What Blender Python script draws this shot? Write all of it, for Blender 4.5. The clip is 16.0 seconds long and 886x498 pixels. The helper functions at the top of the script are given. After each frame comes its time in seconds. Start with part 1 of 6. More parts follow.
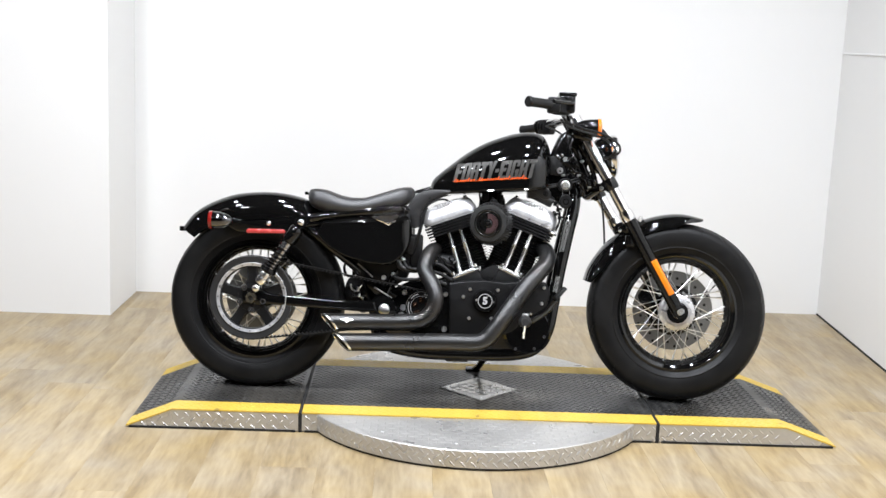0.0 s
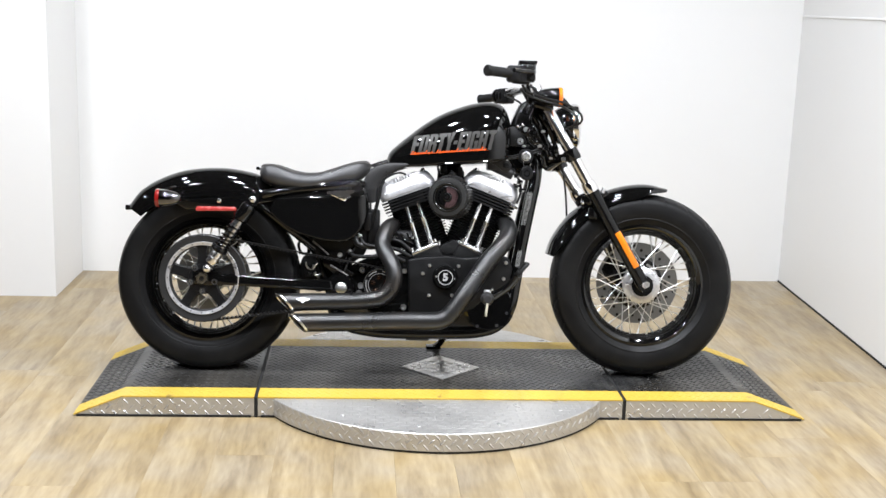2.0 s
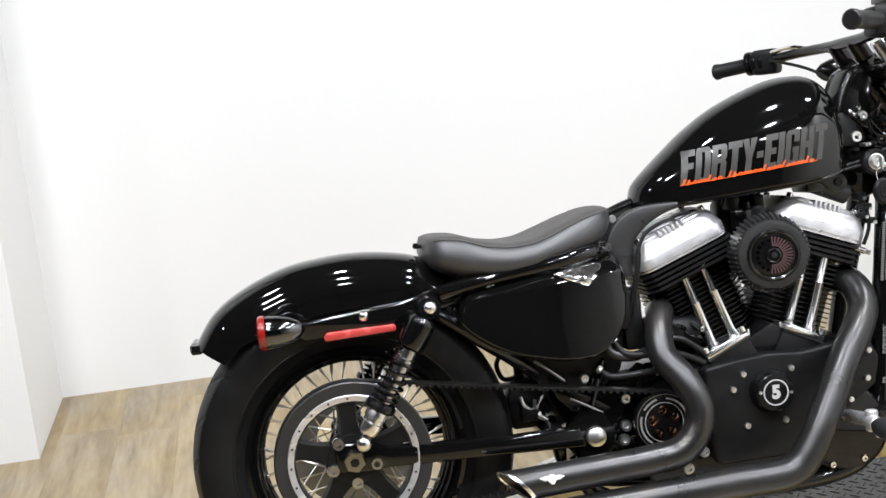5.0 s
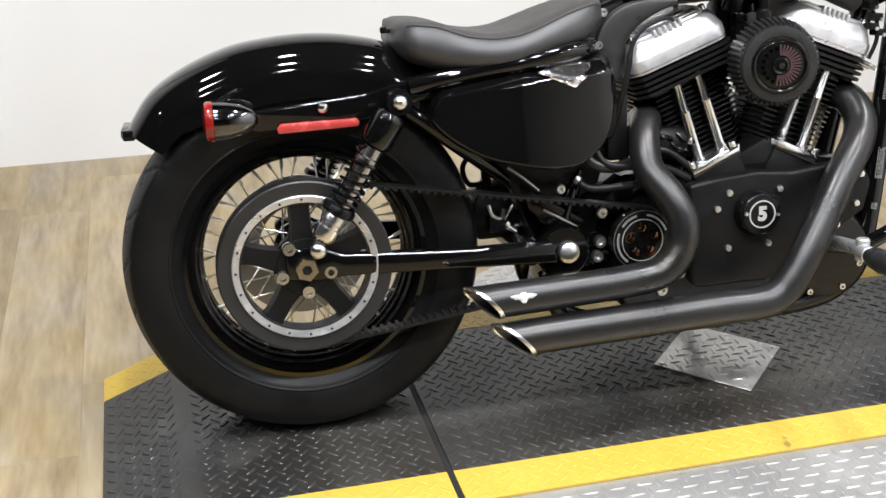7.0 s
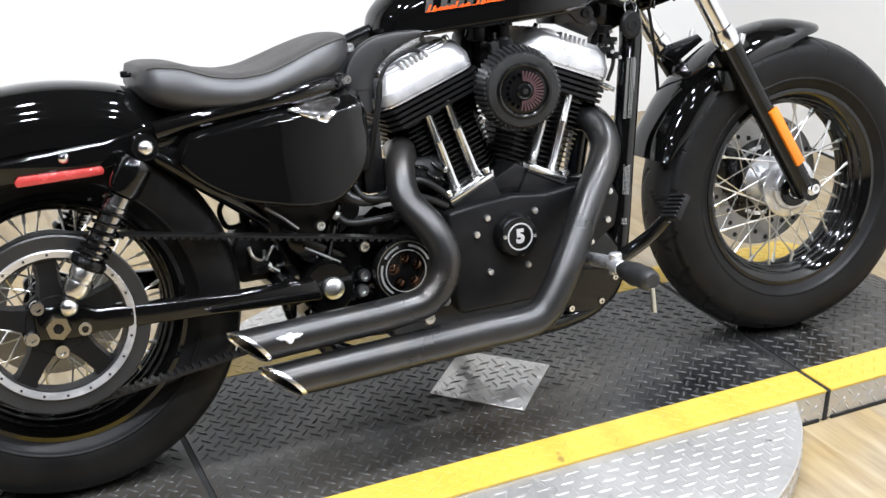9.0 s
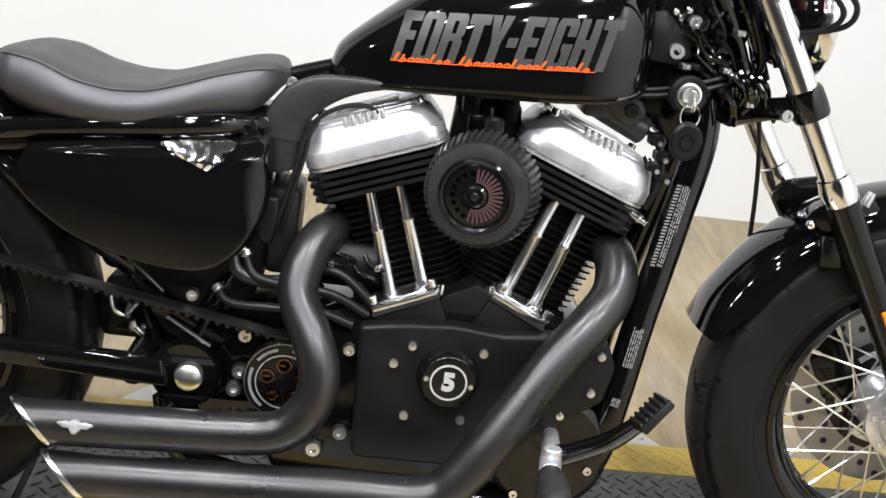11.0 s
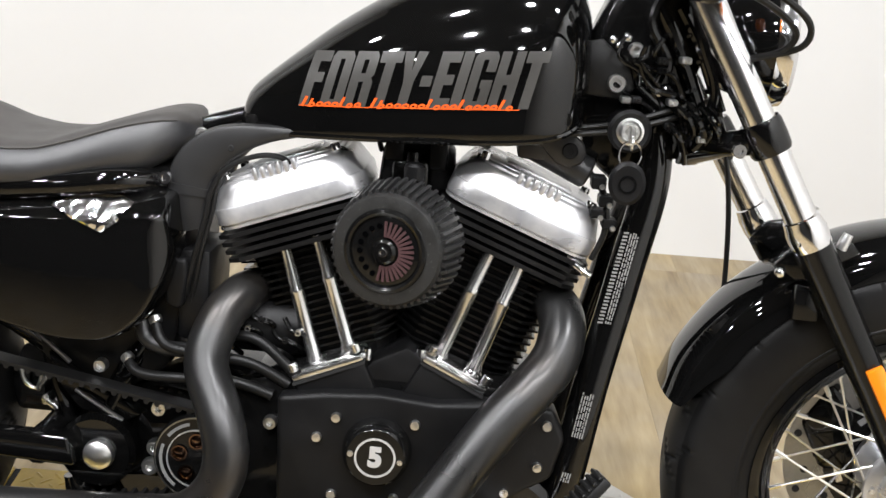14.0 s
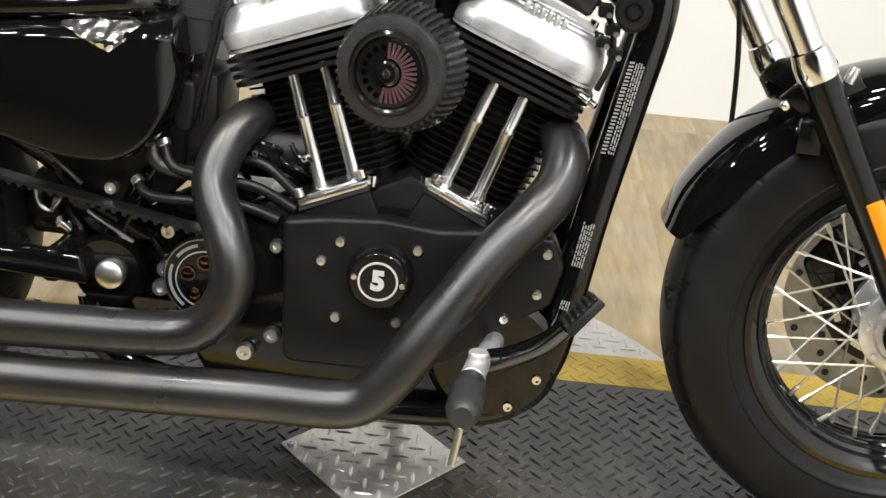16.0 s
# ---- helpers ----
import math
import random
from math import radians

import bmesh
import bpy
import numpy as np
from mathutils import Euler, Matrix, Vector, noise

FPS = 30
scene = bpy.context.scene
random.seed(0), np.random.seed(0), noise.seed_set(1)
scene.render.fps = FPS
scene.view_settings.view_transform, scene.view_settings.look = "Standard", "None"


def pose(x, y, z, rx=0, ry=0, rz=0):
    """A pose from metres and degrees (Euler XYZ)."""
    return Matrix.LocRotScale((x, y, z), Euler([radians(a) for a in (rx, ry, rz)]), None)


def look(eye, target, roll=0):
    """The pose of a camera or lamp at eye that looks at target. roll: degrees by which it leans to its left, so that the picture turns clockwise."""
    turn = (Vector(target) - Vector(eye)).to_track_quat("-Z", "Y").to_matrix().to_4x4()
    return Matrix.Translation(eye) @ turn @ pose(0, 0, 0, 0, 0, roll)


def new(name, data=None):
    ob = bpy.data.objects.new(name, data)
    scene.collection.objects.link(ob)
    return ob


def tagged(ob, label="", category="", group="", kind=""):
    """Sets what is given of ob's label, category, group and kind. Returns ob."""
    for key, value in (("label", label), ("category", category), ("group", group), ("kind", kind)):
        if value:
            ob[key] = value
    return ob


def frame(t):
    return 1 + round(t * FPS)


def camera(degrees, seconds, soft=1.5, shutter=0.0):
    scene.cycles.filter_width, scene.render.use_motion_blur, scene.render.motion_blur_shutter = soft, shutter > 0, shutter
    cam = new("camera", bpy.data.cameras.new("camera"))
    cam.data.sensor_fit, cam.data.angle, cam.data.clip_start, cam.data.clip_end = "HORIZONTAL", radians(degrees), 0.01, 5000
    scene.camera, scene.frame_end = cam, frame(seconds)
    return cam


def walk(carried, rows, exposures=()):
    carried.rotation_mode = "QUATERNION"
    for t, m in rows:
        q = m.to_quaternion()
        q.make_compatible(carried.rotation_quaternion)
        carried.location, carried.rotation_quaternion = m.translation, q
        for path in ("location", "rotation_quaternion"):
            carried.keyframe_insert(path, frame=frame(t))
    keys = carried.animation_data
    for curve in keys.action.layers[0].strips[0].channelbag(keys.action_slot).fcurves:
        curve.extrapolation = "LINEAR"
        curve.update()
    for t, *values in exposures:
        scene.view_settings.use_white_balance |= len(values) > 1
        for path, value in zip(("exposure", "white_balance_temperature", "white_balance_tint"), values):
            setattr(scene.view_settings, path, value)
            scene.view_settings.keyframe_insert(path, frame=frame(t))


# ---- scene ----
cam = camera(41.6, 16.0)
PATH = [
    (0, (0.534, -4.159, 1.332), (0.601, -2.193, 0.975), 2.4),
    (0.5, (0.544, -4.161, 1.338), (0.619, -2.193, 0.987), 2.3),
    (1, (0.538, -4.149, 1.33), (0.638, -2.184, 0.974), 2.0),
    (1.5, (0.537, -4.1, 1.341), (0.633, -2.137, 0.97), 0.7),
    (2, (0.524, -4.02, 1.339), (0.671, -2.068, 0.927), 1.9),
    (2.5, (0.503, -3.803, 1.322), (0.539, -1.83, 1.001), -1.0),
    (3, (0.434, -3.529, 1.338), (0.442, -1.561, 0.982), -1.1),
    (3.2, (0.374, -3.388, 1.322), (0.368, -1.42, 0.962), -2.4),
    (5.3, (-0.189, -2.028, 1.289), (0.223, -0.142, 0.746), -5.3),
    (5.5, (-0.216, -1.968, 1.3), (0.248, -0.116, 0.691), -5.1),
    (6, (-0.231, -1.899, 1.295), (0.261, -0.096, 0.579), -3.2),
    (6.5, (-0.218, -1.902, 1.266), (0.238, -0.104, 0.513), -1.4),
    (7, (-0.218, -1.897, 1.248), (0.235, -0.136, 0.415), -0.2),
    (7.5, (-0.233, -1.889, 1.243), (0.271, -0.125, 0.443), 0.9),
    (8, (-0.211, -1.886, 1.265), (0.406, -0.149, 0.483), 0.6),
    (8.5, (-0.178, -1.907, 1.257), (0.541, -0.213, 0.472), 0.4),
    (9, (-0.169, -1.898, 1.237), (0.631, -0.235, 0.464), 0.0),
    (9.5, (-0.056, -1.873, 1.239), (0.71, -0.197, 0.459), -1.2),
    (9.7, (0.044, -1.858, 1.242), (0.727, -0.141, 0.474), 0.7),
    (11.8, (0.843, -1.399, 1.219), (0.831, 0.408, 0.389), 6.0),
    (12, (0.859, -1.399, 1.208), (0.808, 0.421, 0.405), 5.5),
    (12.5, (0.882, -1.389, 1.219), (0.846, 0.467, 0.489), 5.4),
    (13, (0.882, -1.393, 1.231), (0.832, 0.473, 0.527), 5.4),
    (13.5, (0.885, -1.388, 1.232), (0.87, 0.48, 0.528), 5.7),
    (14, (0.884, -1.389, 1.213), (0.892, 0.453, 0.459), 4.6),
    (14.5, (0.873, -1.406, 1.206), (0.906, 0.422, 0.398), 4.3),
    (15, (0.869, -1.408, 1.182), (0.901, 0.355, 0.254), 4.0),
    (15.5, (0.871, -1.416, 1.157), (0.884, 0.308, 0.162), 3.2),
    (16, (0.923, -1.43, 1.159), (0.897, 0.331, 0.219), 5.3),
]
walk(cam, [(t, look(eye, target, roll)) for t, eye, target, roll in PATH], [(0, 0.10, 6190, 10), (3.2, 0.11, 6190, 10), (5.4, 0.07, 6280, 10), (6.3, 0.02, 6370, 10), (7.5, 0.02, 6350, 10), (8.7, 0.19, 6120, 10), (9.5, 0.26, 6090, 10), (12, 0.06, 6460, 10), (14, 0.05, 6490, 10), (15, 0.13, 6690, 7), (15.5, 0.21, 6720, 7), (16, 0.17, 6720, 7)])

# ---- light ----
world = bpy.data.worlds.new("world")
scene.world = world
world.use_nodes = True
world.node_tree.nodes["Background"].inputs[0].default_value = (0.9, 0.95, 1.0, 1)
world.node_tree.nodes["Background"].inputs[1].default_value = 0.05
LAMP_WATTS, LAMP_SIZE = 23.0, 0.17


# ---- materials ----
def material(name, color, rough=0.5, metal=0.0, coat=0.0, spec=0.5):
    m = bpy.data.materials.new(name)
    m.use_nodes = True
    b = m.node_tree.nodes["Principled BSDF"]
    b.inputs["Base Color"].default_value = (*color, 1)
    b.inputs["Roughness"].default_value = rough
    b.inputs["Metallic"].default_value = metal
    b.inputs["Coat Weight"].default_value = coat
    b.inputs["Coat Roughness"].default_value = 0.03
    b.inputs["Specular IOR Level"].default_value = spec
    return m


def grain(m, scale=40.0, amount=0.3, rough=0.15, bump=0.1, distance=0.002, stretch=(1, 1, 1), second=4.0):
    """Two scales of variation: colour, gloss and fine relief."""
    t, b = m.node_tree, m.node_tree.nodes["Principled BSDF"]
    n, l = t.nodes, t.links
    co = n.new("ShaderNodeTexCoord")
    mp = n.new("ShaderNodeMapping")
    mp.inputs["Scale"].default_value = stretch
    l.new(co.outputs["Object"], mp.inputs["Vector"])
    fine, wide = n.new("ShaderNodeTexNoise"), n.new("ShaderNodeTexNoise")
    fine.inputs["Scale"].default_value, fine.inputs["Detail"].default_value = scale, 6
    wide.inputs["Scale"].default_value, wide.inputs["Detail"].default_value = second, 3
    for x in (fine, wide):
        l.new(mp.outputs[0], x.inputs["Vector"])
    mix = n.new("ShaderNodeMath")
    mix.operation = "MULTIPLY_ADD"
    mix.inputs[1].default_value, mix.inputs[2].default_value = 0.5, 0.0
    add = n.new("ShaderNodeMath")
    add.operation = "ADD"
    l.new(fine.outputs["Fac"], add.inputs[0])
    l.new(wide.outputs["Fac"], add.inputs[1])
    l.new(add.outputs[0], mix.inputs[0])
    base = list(b.inputs["Base Color"].default_value)[:3]
    ramp = n.new("ShaderNodeMix")
    ramp.data_type = "RGBA"
    ramp.inputs[6].default_value = (*[c * (1 - amount) for c in base], 1)
    ramp.inputs[7].default_value = (*[min(1, c * (1 + amount)) for c in base], 1)
    l.new(mix.outputs[0], ramp.inputs[0])
    l.new(ramp.outputs[2], b.inputs["Base Color"])
    r0 = b.inputs["Roughness"].default_value
    rr = n.new("ShaderNodeMapRange")
    rr.inputs["From Min"].default_value, rr.inputs["From Max"].default_value = 0.3, 0.7
    rr.inputs["To Min"].default_value, rr.inputs["To Max"].default_value = max(0, r0 - rough), min(1, r0 + rough)
    l.new(wide.outputs["Fac"], rr.inputs["Value"])
    l.new(rr.outputs[0], b.inputs["Roughness"])
    if bump:
        bp = n.new("ShaderNodeBump")
        bp.inputs["Strength"].default_value, bp.inputs["Distance"].default_value = bump, distance
        l.new(fine.outputs["Fac"], bp.inputs["Height"])
        l.new(bp.outputs[0], b.inputs["Normal"])
    return m


GLOSS = grain(material("gloss_black", (0.0025, 0.0025, 0.0025), 0.035, spec=0.5), 300, 0.2, 0.02, 0)
GLOSS2 = grain(material("semi_gloss_black", (0.0045, 0.0045, 0.0045), 0.14, spec=0.32), 200, 0.3, 0.05, 0.04, 0.001)
MATT = grain(material("wrinkle_black", (0.0062, 0.0062, 0.0065), 0.42, spec=0.22), 900, 0.3, 0.1, 0.25, 0.0004, second=15)
PIPE = grain(material("ceramic_black", (0.052, 0.052, 0.052), 0.31, metal=0.82), 250, 0.2, 0.06, 0.08, 0.0005, second=9)
CHROME = grain(material("chrome", (0.82, 0.82, 0.83), 0.08, metal=1.0), 80, 0.06, 0.05, 0)
HARD_CHROME = grain(material("satin_hard_chrome", (0.86, 0.86, 0.865), 0.17, metal=1.0), 90, 0.06, 0.05, 0)
STEEL = grain(material("zinc_steel", (0.82, 0.82, 0.81), 0.33, metal=1.0), 120, 0.15, 0.1, 0.05, 0.0005)
ALU = grain(material("polished_aluminium", (0.62, 0.62, 0.63), 0.33, metal=0.72), 160, 0.1, 0.1, 0.04, 0.0006, (1, 1, 3), 12)
BRASS = grain(material("gold_zinc", (0.55, 0.51, 0.40), 0.34, metal=1.0), 150, 0.2, 0.1, 0)
# dark zinc whose brown reflection is put into the base colour
GLINT_ZINC = grain(material("zinc_brown_reflection", (0.17, 0.105, 0.075), 0.2, metal=1.0), 150, 0.2, 0.1, 0)
# tread rubber: greyer from wear, and light from above mixed into the colour
WORN_LIT = grain(material("worn_lit_tread_rubber", (0.013, 0.013, 0.0132), 0.5, spec=0.3), 400, 0.3, 0.1, 0.15, 0.0006, second=8)
RUBBER = grain(material("tyre_rubber", (0.0052, 0.0052, 0.0054), 0.42, spec=0.2), 500, 0.35, 0.12, 0.12, 0.0006, second=9)
HOSE = grain(material("hose_rubber", (0.007, 0.007, 0.007), 0.42, spec=0.3), 300, 0.3, 0.1, 0.05, 0.0005)
SUEDE = grain(material("seat_top_vinyl", (0.040, 0.037, 0.0345), 0.56, spec=0.6), 1200, 0.3, 0.06, 0.3, 0.0004, second=18)
VINYL = grain(material("seat_vinyl", (0.022, 0.022, 0.0235), 0.46, spec=0.8), 900, 0.2, 0.06, 0.25, 0.0004, second=14)
RED = material("red_lens", (0.21, 0.010, 0.008), 0.12, coat=0.5)
# paler than the lens red: broad glare is mixed into the colour
RED_PRISM = grain(material("red_prism_with_glare", (0.42, 0.045, 0.04), 0.22, coat=0.6), 700, 0.5, 0.1, 0.5, 0.0008, second=40)
ORANGE = material("orange_lens", (0.9, 0.2, 0.01), 0.12, coat=0.5)
AMBER = material("amber_reflector", (0.78, 0.21, 0.008), 0.2, coat=0.4)
GREY_INK = grain(material("grey_lettering", (0.056, 0.054, 0.051), 0.30, spec=0.3), 200, 0.1, 0.03, 0)
ORANGE_INK = material("orange_script", (0.85, 0.12, 0.02), 0.2, coat=0.6)
WHITE_INK = material("silver_lettering", (0.6, 0.6, 0.6), 0.3, metal=0.4)
LABEL_INK = material("grey_label_print", (0.19, 0.19, 0.185), 0.5)
FILTER_RED = grain(material("filter_gauze", (0.042, 0.014, 0.016), 0.7), 700, 0.3, 0.1, 0.3, 0.0005)
FOAM = grain(material("filter_rubber", (0.015, 0.015, 0.0146), 0.5, spec=0.35), 500, 0.5, 0.15, 0.4, 0.001, second=60)
RIB = grain(material("filter_rib_rubber", (0.02, 0.02, 0.0205), 0.34, spec=0.75), 400, 0.3, 0.1, 0.1, 0.0004, second=30)
WALL = grain(material("white_wall_paint", (0.80, 0.80, 0.79), 0.6, spec=0.3), 350, 0.015, 0.08, 0.06, 0.0006, second=1.3)
SHOWROOM = grain(material("dark_showroom_wall", (0.05, 0.05, 0.055), 0.7), 60, 0.2, 0.1, 0.05)
CEIL = grain(material("dark_ceiling_paint", (0.05, 0.05, 0.05), 0.8), 60, 0.05, 0.1, 0.05)
TREAD = grain(material("deck_black_paint", (0.013, 0.013, 0.013), 0.36, spec=0.65), 160, 0.55, 0.16, 0.15, 0.0008, second=5)
YELLOW = grain(material("yellow_safety_paint", (0.585, 0.40, 0.057), 0.42), 120, 0.22, 0.12, 0.1, 0.0008, second=7)
PLATE = grain(material("tread_plate_aluminium", (0.53, 0.52, 0.50), 0.33, metal=0.6), 90, 0.16, 0.12, 0.08, 0.0008, second=6)
# near-black colour that paints the shade inside holes and pipe ends
HOLE_SHADE = material("painted_hole_shade", (0.0012, 0.0012, 0.0014), 0.9, spec=0.0)
# black rubber; also paints the shade of gaps and small holes
DARK = grain(material("black_rubber_and_gap_shade", (0.01, 0.01, 0.01), 0.8), 100, 0.2, 0.1, 0)
CAP = grain(material("bright_zinc_cap", (0.78, 0.78, 0.775), 0.24, metal=1.0), 140, 0.12, 0.08, 0)
ROTOR = grain(material("rotor_steel", (0.30, 0.30, 0.295), 0.34, metal=1.0), 220, 0.25, 0.1, 0.06, 0.0004)
DISC = grain(material("brushed_disc_steel", (0.36, 0.36, 0.35), 0.36, metal=1.0), 220, 0.2, 0.1, 0.06, 0.0004)
RIM = grain(material("black_rim_enamel", (0.003, 0.003, 0.003), 0.06, spec=0.5), 250, 0.2, 0.04, 0)
PLASTIC = grain(material("matt_black_plastic", (0.018, 0.018, 0.0185), 0.38, spec=0.5), 600, 0.25, 0.08, 0.15, 0.0004, second=12)


def tint(m, colour, scale, low, high, detail=3.0):
    """Blend a second colour into a material in cloudy patches."""
    t, b = m.node_tree, m.node_tree.nodes["Principled BSDF"]
    n, l = t.nodes, t.links
    co, no, mr, mx = n.new("ShaderNodeTexCoord"), n.new("ShaderNodeTexNoise"), n.new("ShaderNodeMapRange"), n.new("ShaderNodeMix")
    no.inputs["Scale"].default_value, no.inputs["Detail"].default_value = scale, detail
    l.new(co.outputs["Object"], no.inputs["Vector"])
    mr.inputs["From Min"].default_value, mr.inputs["From Max"].default_value = low, high
    l.new(no.outputs["Fac"], mr.inputs["Value"])
    mx.data_type = "RGBA"
    l.new(mr.outputs[0], mx.inputs[0])
    l.new(b.inputs["Base Color"].links[0].from_socket, mx.inputs[6])
    mx.inputs[7].default_value = (*colour, 1)
    l.new(mx.outputs[2], b.inputs["Base Color"])
    return m


tint(ALU, (0.52, 0.525, 0.545), 20, 0.50, 0.62, 3.0)
tint(ALU, (0.74, 0.738, 0.735), 33, 0.54, 0.68, 3.0)
tint(PIPE, (0.078, 0.067, 0.058), 7, 0.52, 0.72)
tint(FOAM, (0.04, 0.04, 0.038), 300, 0.66, 0.74, 1.0)
tint(TREAD, (0.034, 0.033, 0.030), 3.2, 0.55, 0.78, 6.0)
tint(TREAD, (0.044, 0.043, 0.039), 10, 0.52, 0.70, 6.0)
tint(TREAD, (0.040, 0.034, 0.025), 1.7, 0.50, 0.72, 5.0)
tint(TREAD, (0.16, 0.10, 0.03), 9, 0.73, 0.78, 4.0)
tint(YELLOW, (0.30, 0.21, 0.05), 22, 0.68, 0.76, 6.0)
tint(RUBBER, (0.009, 0.0089, 0.0087), 13, 0.5, 0.72, 5.0)
TREAD_TOP = grain(material("deck_worn_lug", (0.020, 0.0197, 0.019), 0.4, spec=0.55), 220, 0.5, 0.1, 0.15, 0.0006, second=5)
tint(TREAD_TOP, (0.05, 0.0485, 0.045), 3.2, 0.52, 0.78, 6.0)
GLASS = material("lamp_glass", (1, 1, 1), 0.02)
GLASS.node_tree.nodes["Principled BSDF"].inputs["Transmission Weight"].default_value = 1.0
DAMPER = grain(material("dark_chrome_damper", (0.42, 0.42, 0.43), 0.18, metal=1.0), 200, 0.2, 0.08, 0)
SMOKED = material("smoked_chrome", (0.13, 0.13, 0.135), 0.07, metal=1.0)


def wood():
    m = material("oak_vinyl_plank", (0.5, 0.4, 0.27), 0.38, spec=0.45)
    t, b = m.node_tree, m.node_tree.nodes["Principled BSDF"]
    n, l = t.nodes, t.links
    info, co = n.new("ShaderNodeObjectInfo"), n.new("ShaderNodeTexCoord")
    off = n.new("ShaderNodeVectorMath")
    off.operation = "MULTIPLY_ADD"
    off.inputs[1].default_value = (37.0, 91.0, 13.0)
    comb = n.new("ShaderNodeCombineXYZ")
    for k in range(3):
        l.new(info.outputs["Random"], comb.inputs[k])
    l.new(comb.outputs[0], off.inputs[0])
    l.new(co.outputs["Object"], off.inputs[2])
    mp = n.new("ShaderNodeMapping")
    mp.inputs["Scale"].default_value = (9.0, 1.3, 1.0)
    l.new(off.outputs[0], mp.inputs["Vector"])
    big, fine, blot = (n.new("ShaderNodeTexNoise") for _ in range(3))
    big.inputs["Scale"].default_value, big.inputs["Detail"].default_value, big.inputs["Distortion"].default_value = 1.6, 5, 0.8
    fine.inputs["Scale"].default_value, fine.inputs["Detail"].default_value = 9.0, 8
    blot.inputs["Scale"].default_value, blot.inputs["Detail"].default_value = 4.0, 4
    l.new(mp.outputs[0], big.inputs["Vector"])
    l.new(mp.outputs[0], fine.inputs["Vector"])
    l.new(off.outputs[0], blot.inputs["Vector"])
    ramp = n.new("ShaderNodeValToRGB")
    ramp.color_ramp.elements[0].position, ramp.color_ramp.elements[0].color = 0.30, (0.20, 0.142, 0.070, 1)
    ramp.color_ramp.elements[1].position, ramp.color_ramp.elements[1].color = 0.72, (0.438, 0.346, 0.200, 1)
    e = ramp.color_ramp.elements.new(0.5)
    e.color = (0.327, 0.249, 0.134, 1)
    mixf = n.new("ShaderNodeMath")
    mixf.operation = "MULTIPLY_ADD"
    mixf.inputs[1].default_value, mixf.inputs[2].default_value = 0.35, 0.0
    l.new(fine.outputs["Fac"], mixf.inputs[0])
    sm = n.new("ShaderNodeMath")
    sm.operation = "MULTIPLY_ADD"
    sm.inputs[1].default_value = 0.65
    l.new(big.outputs["Fac"], sm.inputs[0])
    l.new(mixf.outputs[0], sm.inputs[2])
    l.new(sm.outputs[0], ramp.inputs[0])
    hsv = n.new("ShaderNodeHueSaturation")
    vr = n.new("ShaderNodeMapRange")
    vr.inputs["To Min"].default_value, vr.inputs["To Max"].default_value = 0.93, 1.06
    l.new(info.outputs["Random"], vr.inputs["Value"])
    l.new(vr.outputs[0], hsv.inputs["Value"])
    sr = n.new("ShaderNodeMapRange")
    sr.inputs["From Min"].default_value, sr.inputs["From Max"].default_value = 0.3, 0.7
    sr.inputs["To Min"].default_value, sr.inputs["To Max"].default_value = 0.72, 1.12
    l.new(blot.outputs["Fac"], sr.inputs["Value"])
    l.new(sr.outputs[0], hsv.inputs["Saturation"])
    l.new(ramp.outputs[0], hsv.inputs["Color"])
    l.new(hsv.outputs[0], b.inputs["Base Color"])
    bp = n.new("ShaderNodeBump")
    bp.inputs["Strength"].default_value, bp.inputs["Distance"].default_value = 0.12, 0.001
    l.new(fine.outputs["Fac"], bp.inputs["Height"])
    l.new(bp.outputs[0], b.inputs["Normal"])
    return m


WOOD = wood()


# ---- mesh helpers ----
def mesh_of(name, bm, mat, sharp=35):
    me = bpy.data.meshes.new(name)
    bmesh.ops.recalc_face_normals(bm, faces=bm.faces[:])
    for f in bm.faces:
        f.smooth = True
    bm.to_mesh(me)
    bm.free()
    me.set_sharp_from_angle(angle=radians(sharp))
    me.materials.append(mat)
    return me


def part(name, bm, mat, parent=None, label="", sharp=35):
    ob = new(name, mesh_of(name, bm, mat, sharp))
    ob.parent = parent
    return tagged(ob, label) if label else ob


def thing(name, label, category, m=None, group="", kind=""):
    ob = new(name)
    if m is not None:
        ob.matrix_basis = m
    return tagged(ob, label, category, group, kind)


def bevel(bm, size, segs=2, angle=30):
    edges = [e for e in bm.edges if len(e.link_faces) == 2 and e.calc_face_angle(0) > radians(angle)]
    bmesh.ops.bevel(bm, geom=edges, offset=size, segments=segs, profile=0.5, affect="EDGES", clamp_overlap=True)
    return bm


def box(x0, x1, y0, y1, z0, z1, b=0.0, segs=2):
    bm = bmesh.new()
    bmesh.ops.create_cube(bm, size=1)
    for v in bm.verts:
        v.co = Vector(((x0, x1)[v.co.x > 0], (y0, y1)[v.co.y > 0], (z0, z1)[v.co.z > 0]))
    return bevel(bm, b, segs) if b else bm


def moved(bm, m):
    bmesh.ops.transform(bm, matrix=m, verts=bm.verts[:])
    return bm


def join(*bms):
    out = bmesh.new()
    for b in bms:
        tmp = bpy.data.meshes.new("tmp")
        b.to_mesh(tmp)
        b.free()
        out.from_mesh(tmp)
        bpy.data.meshes.remove(tmp)
    return out


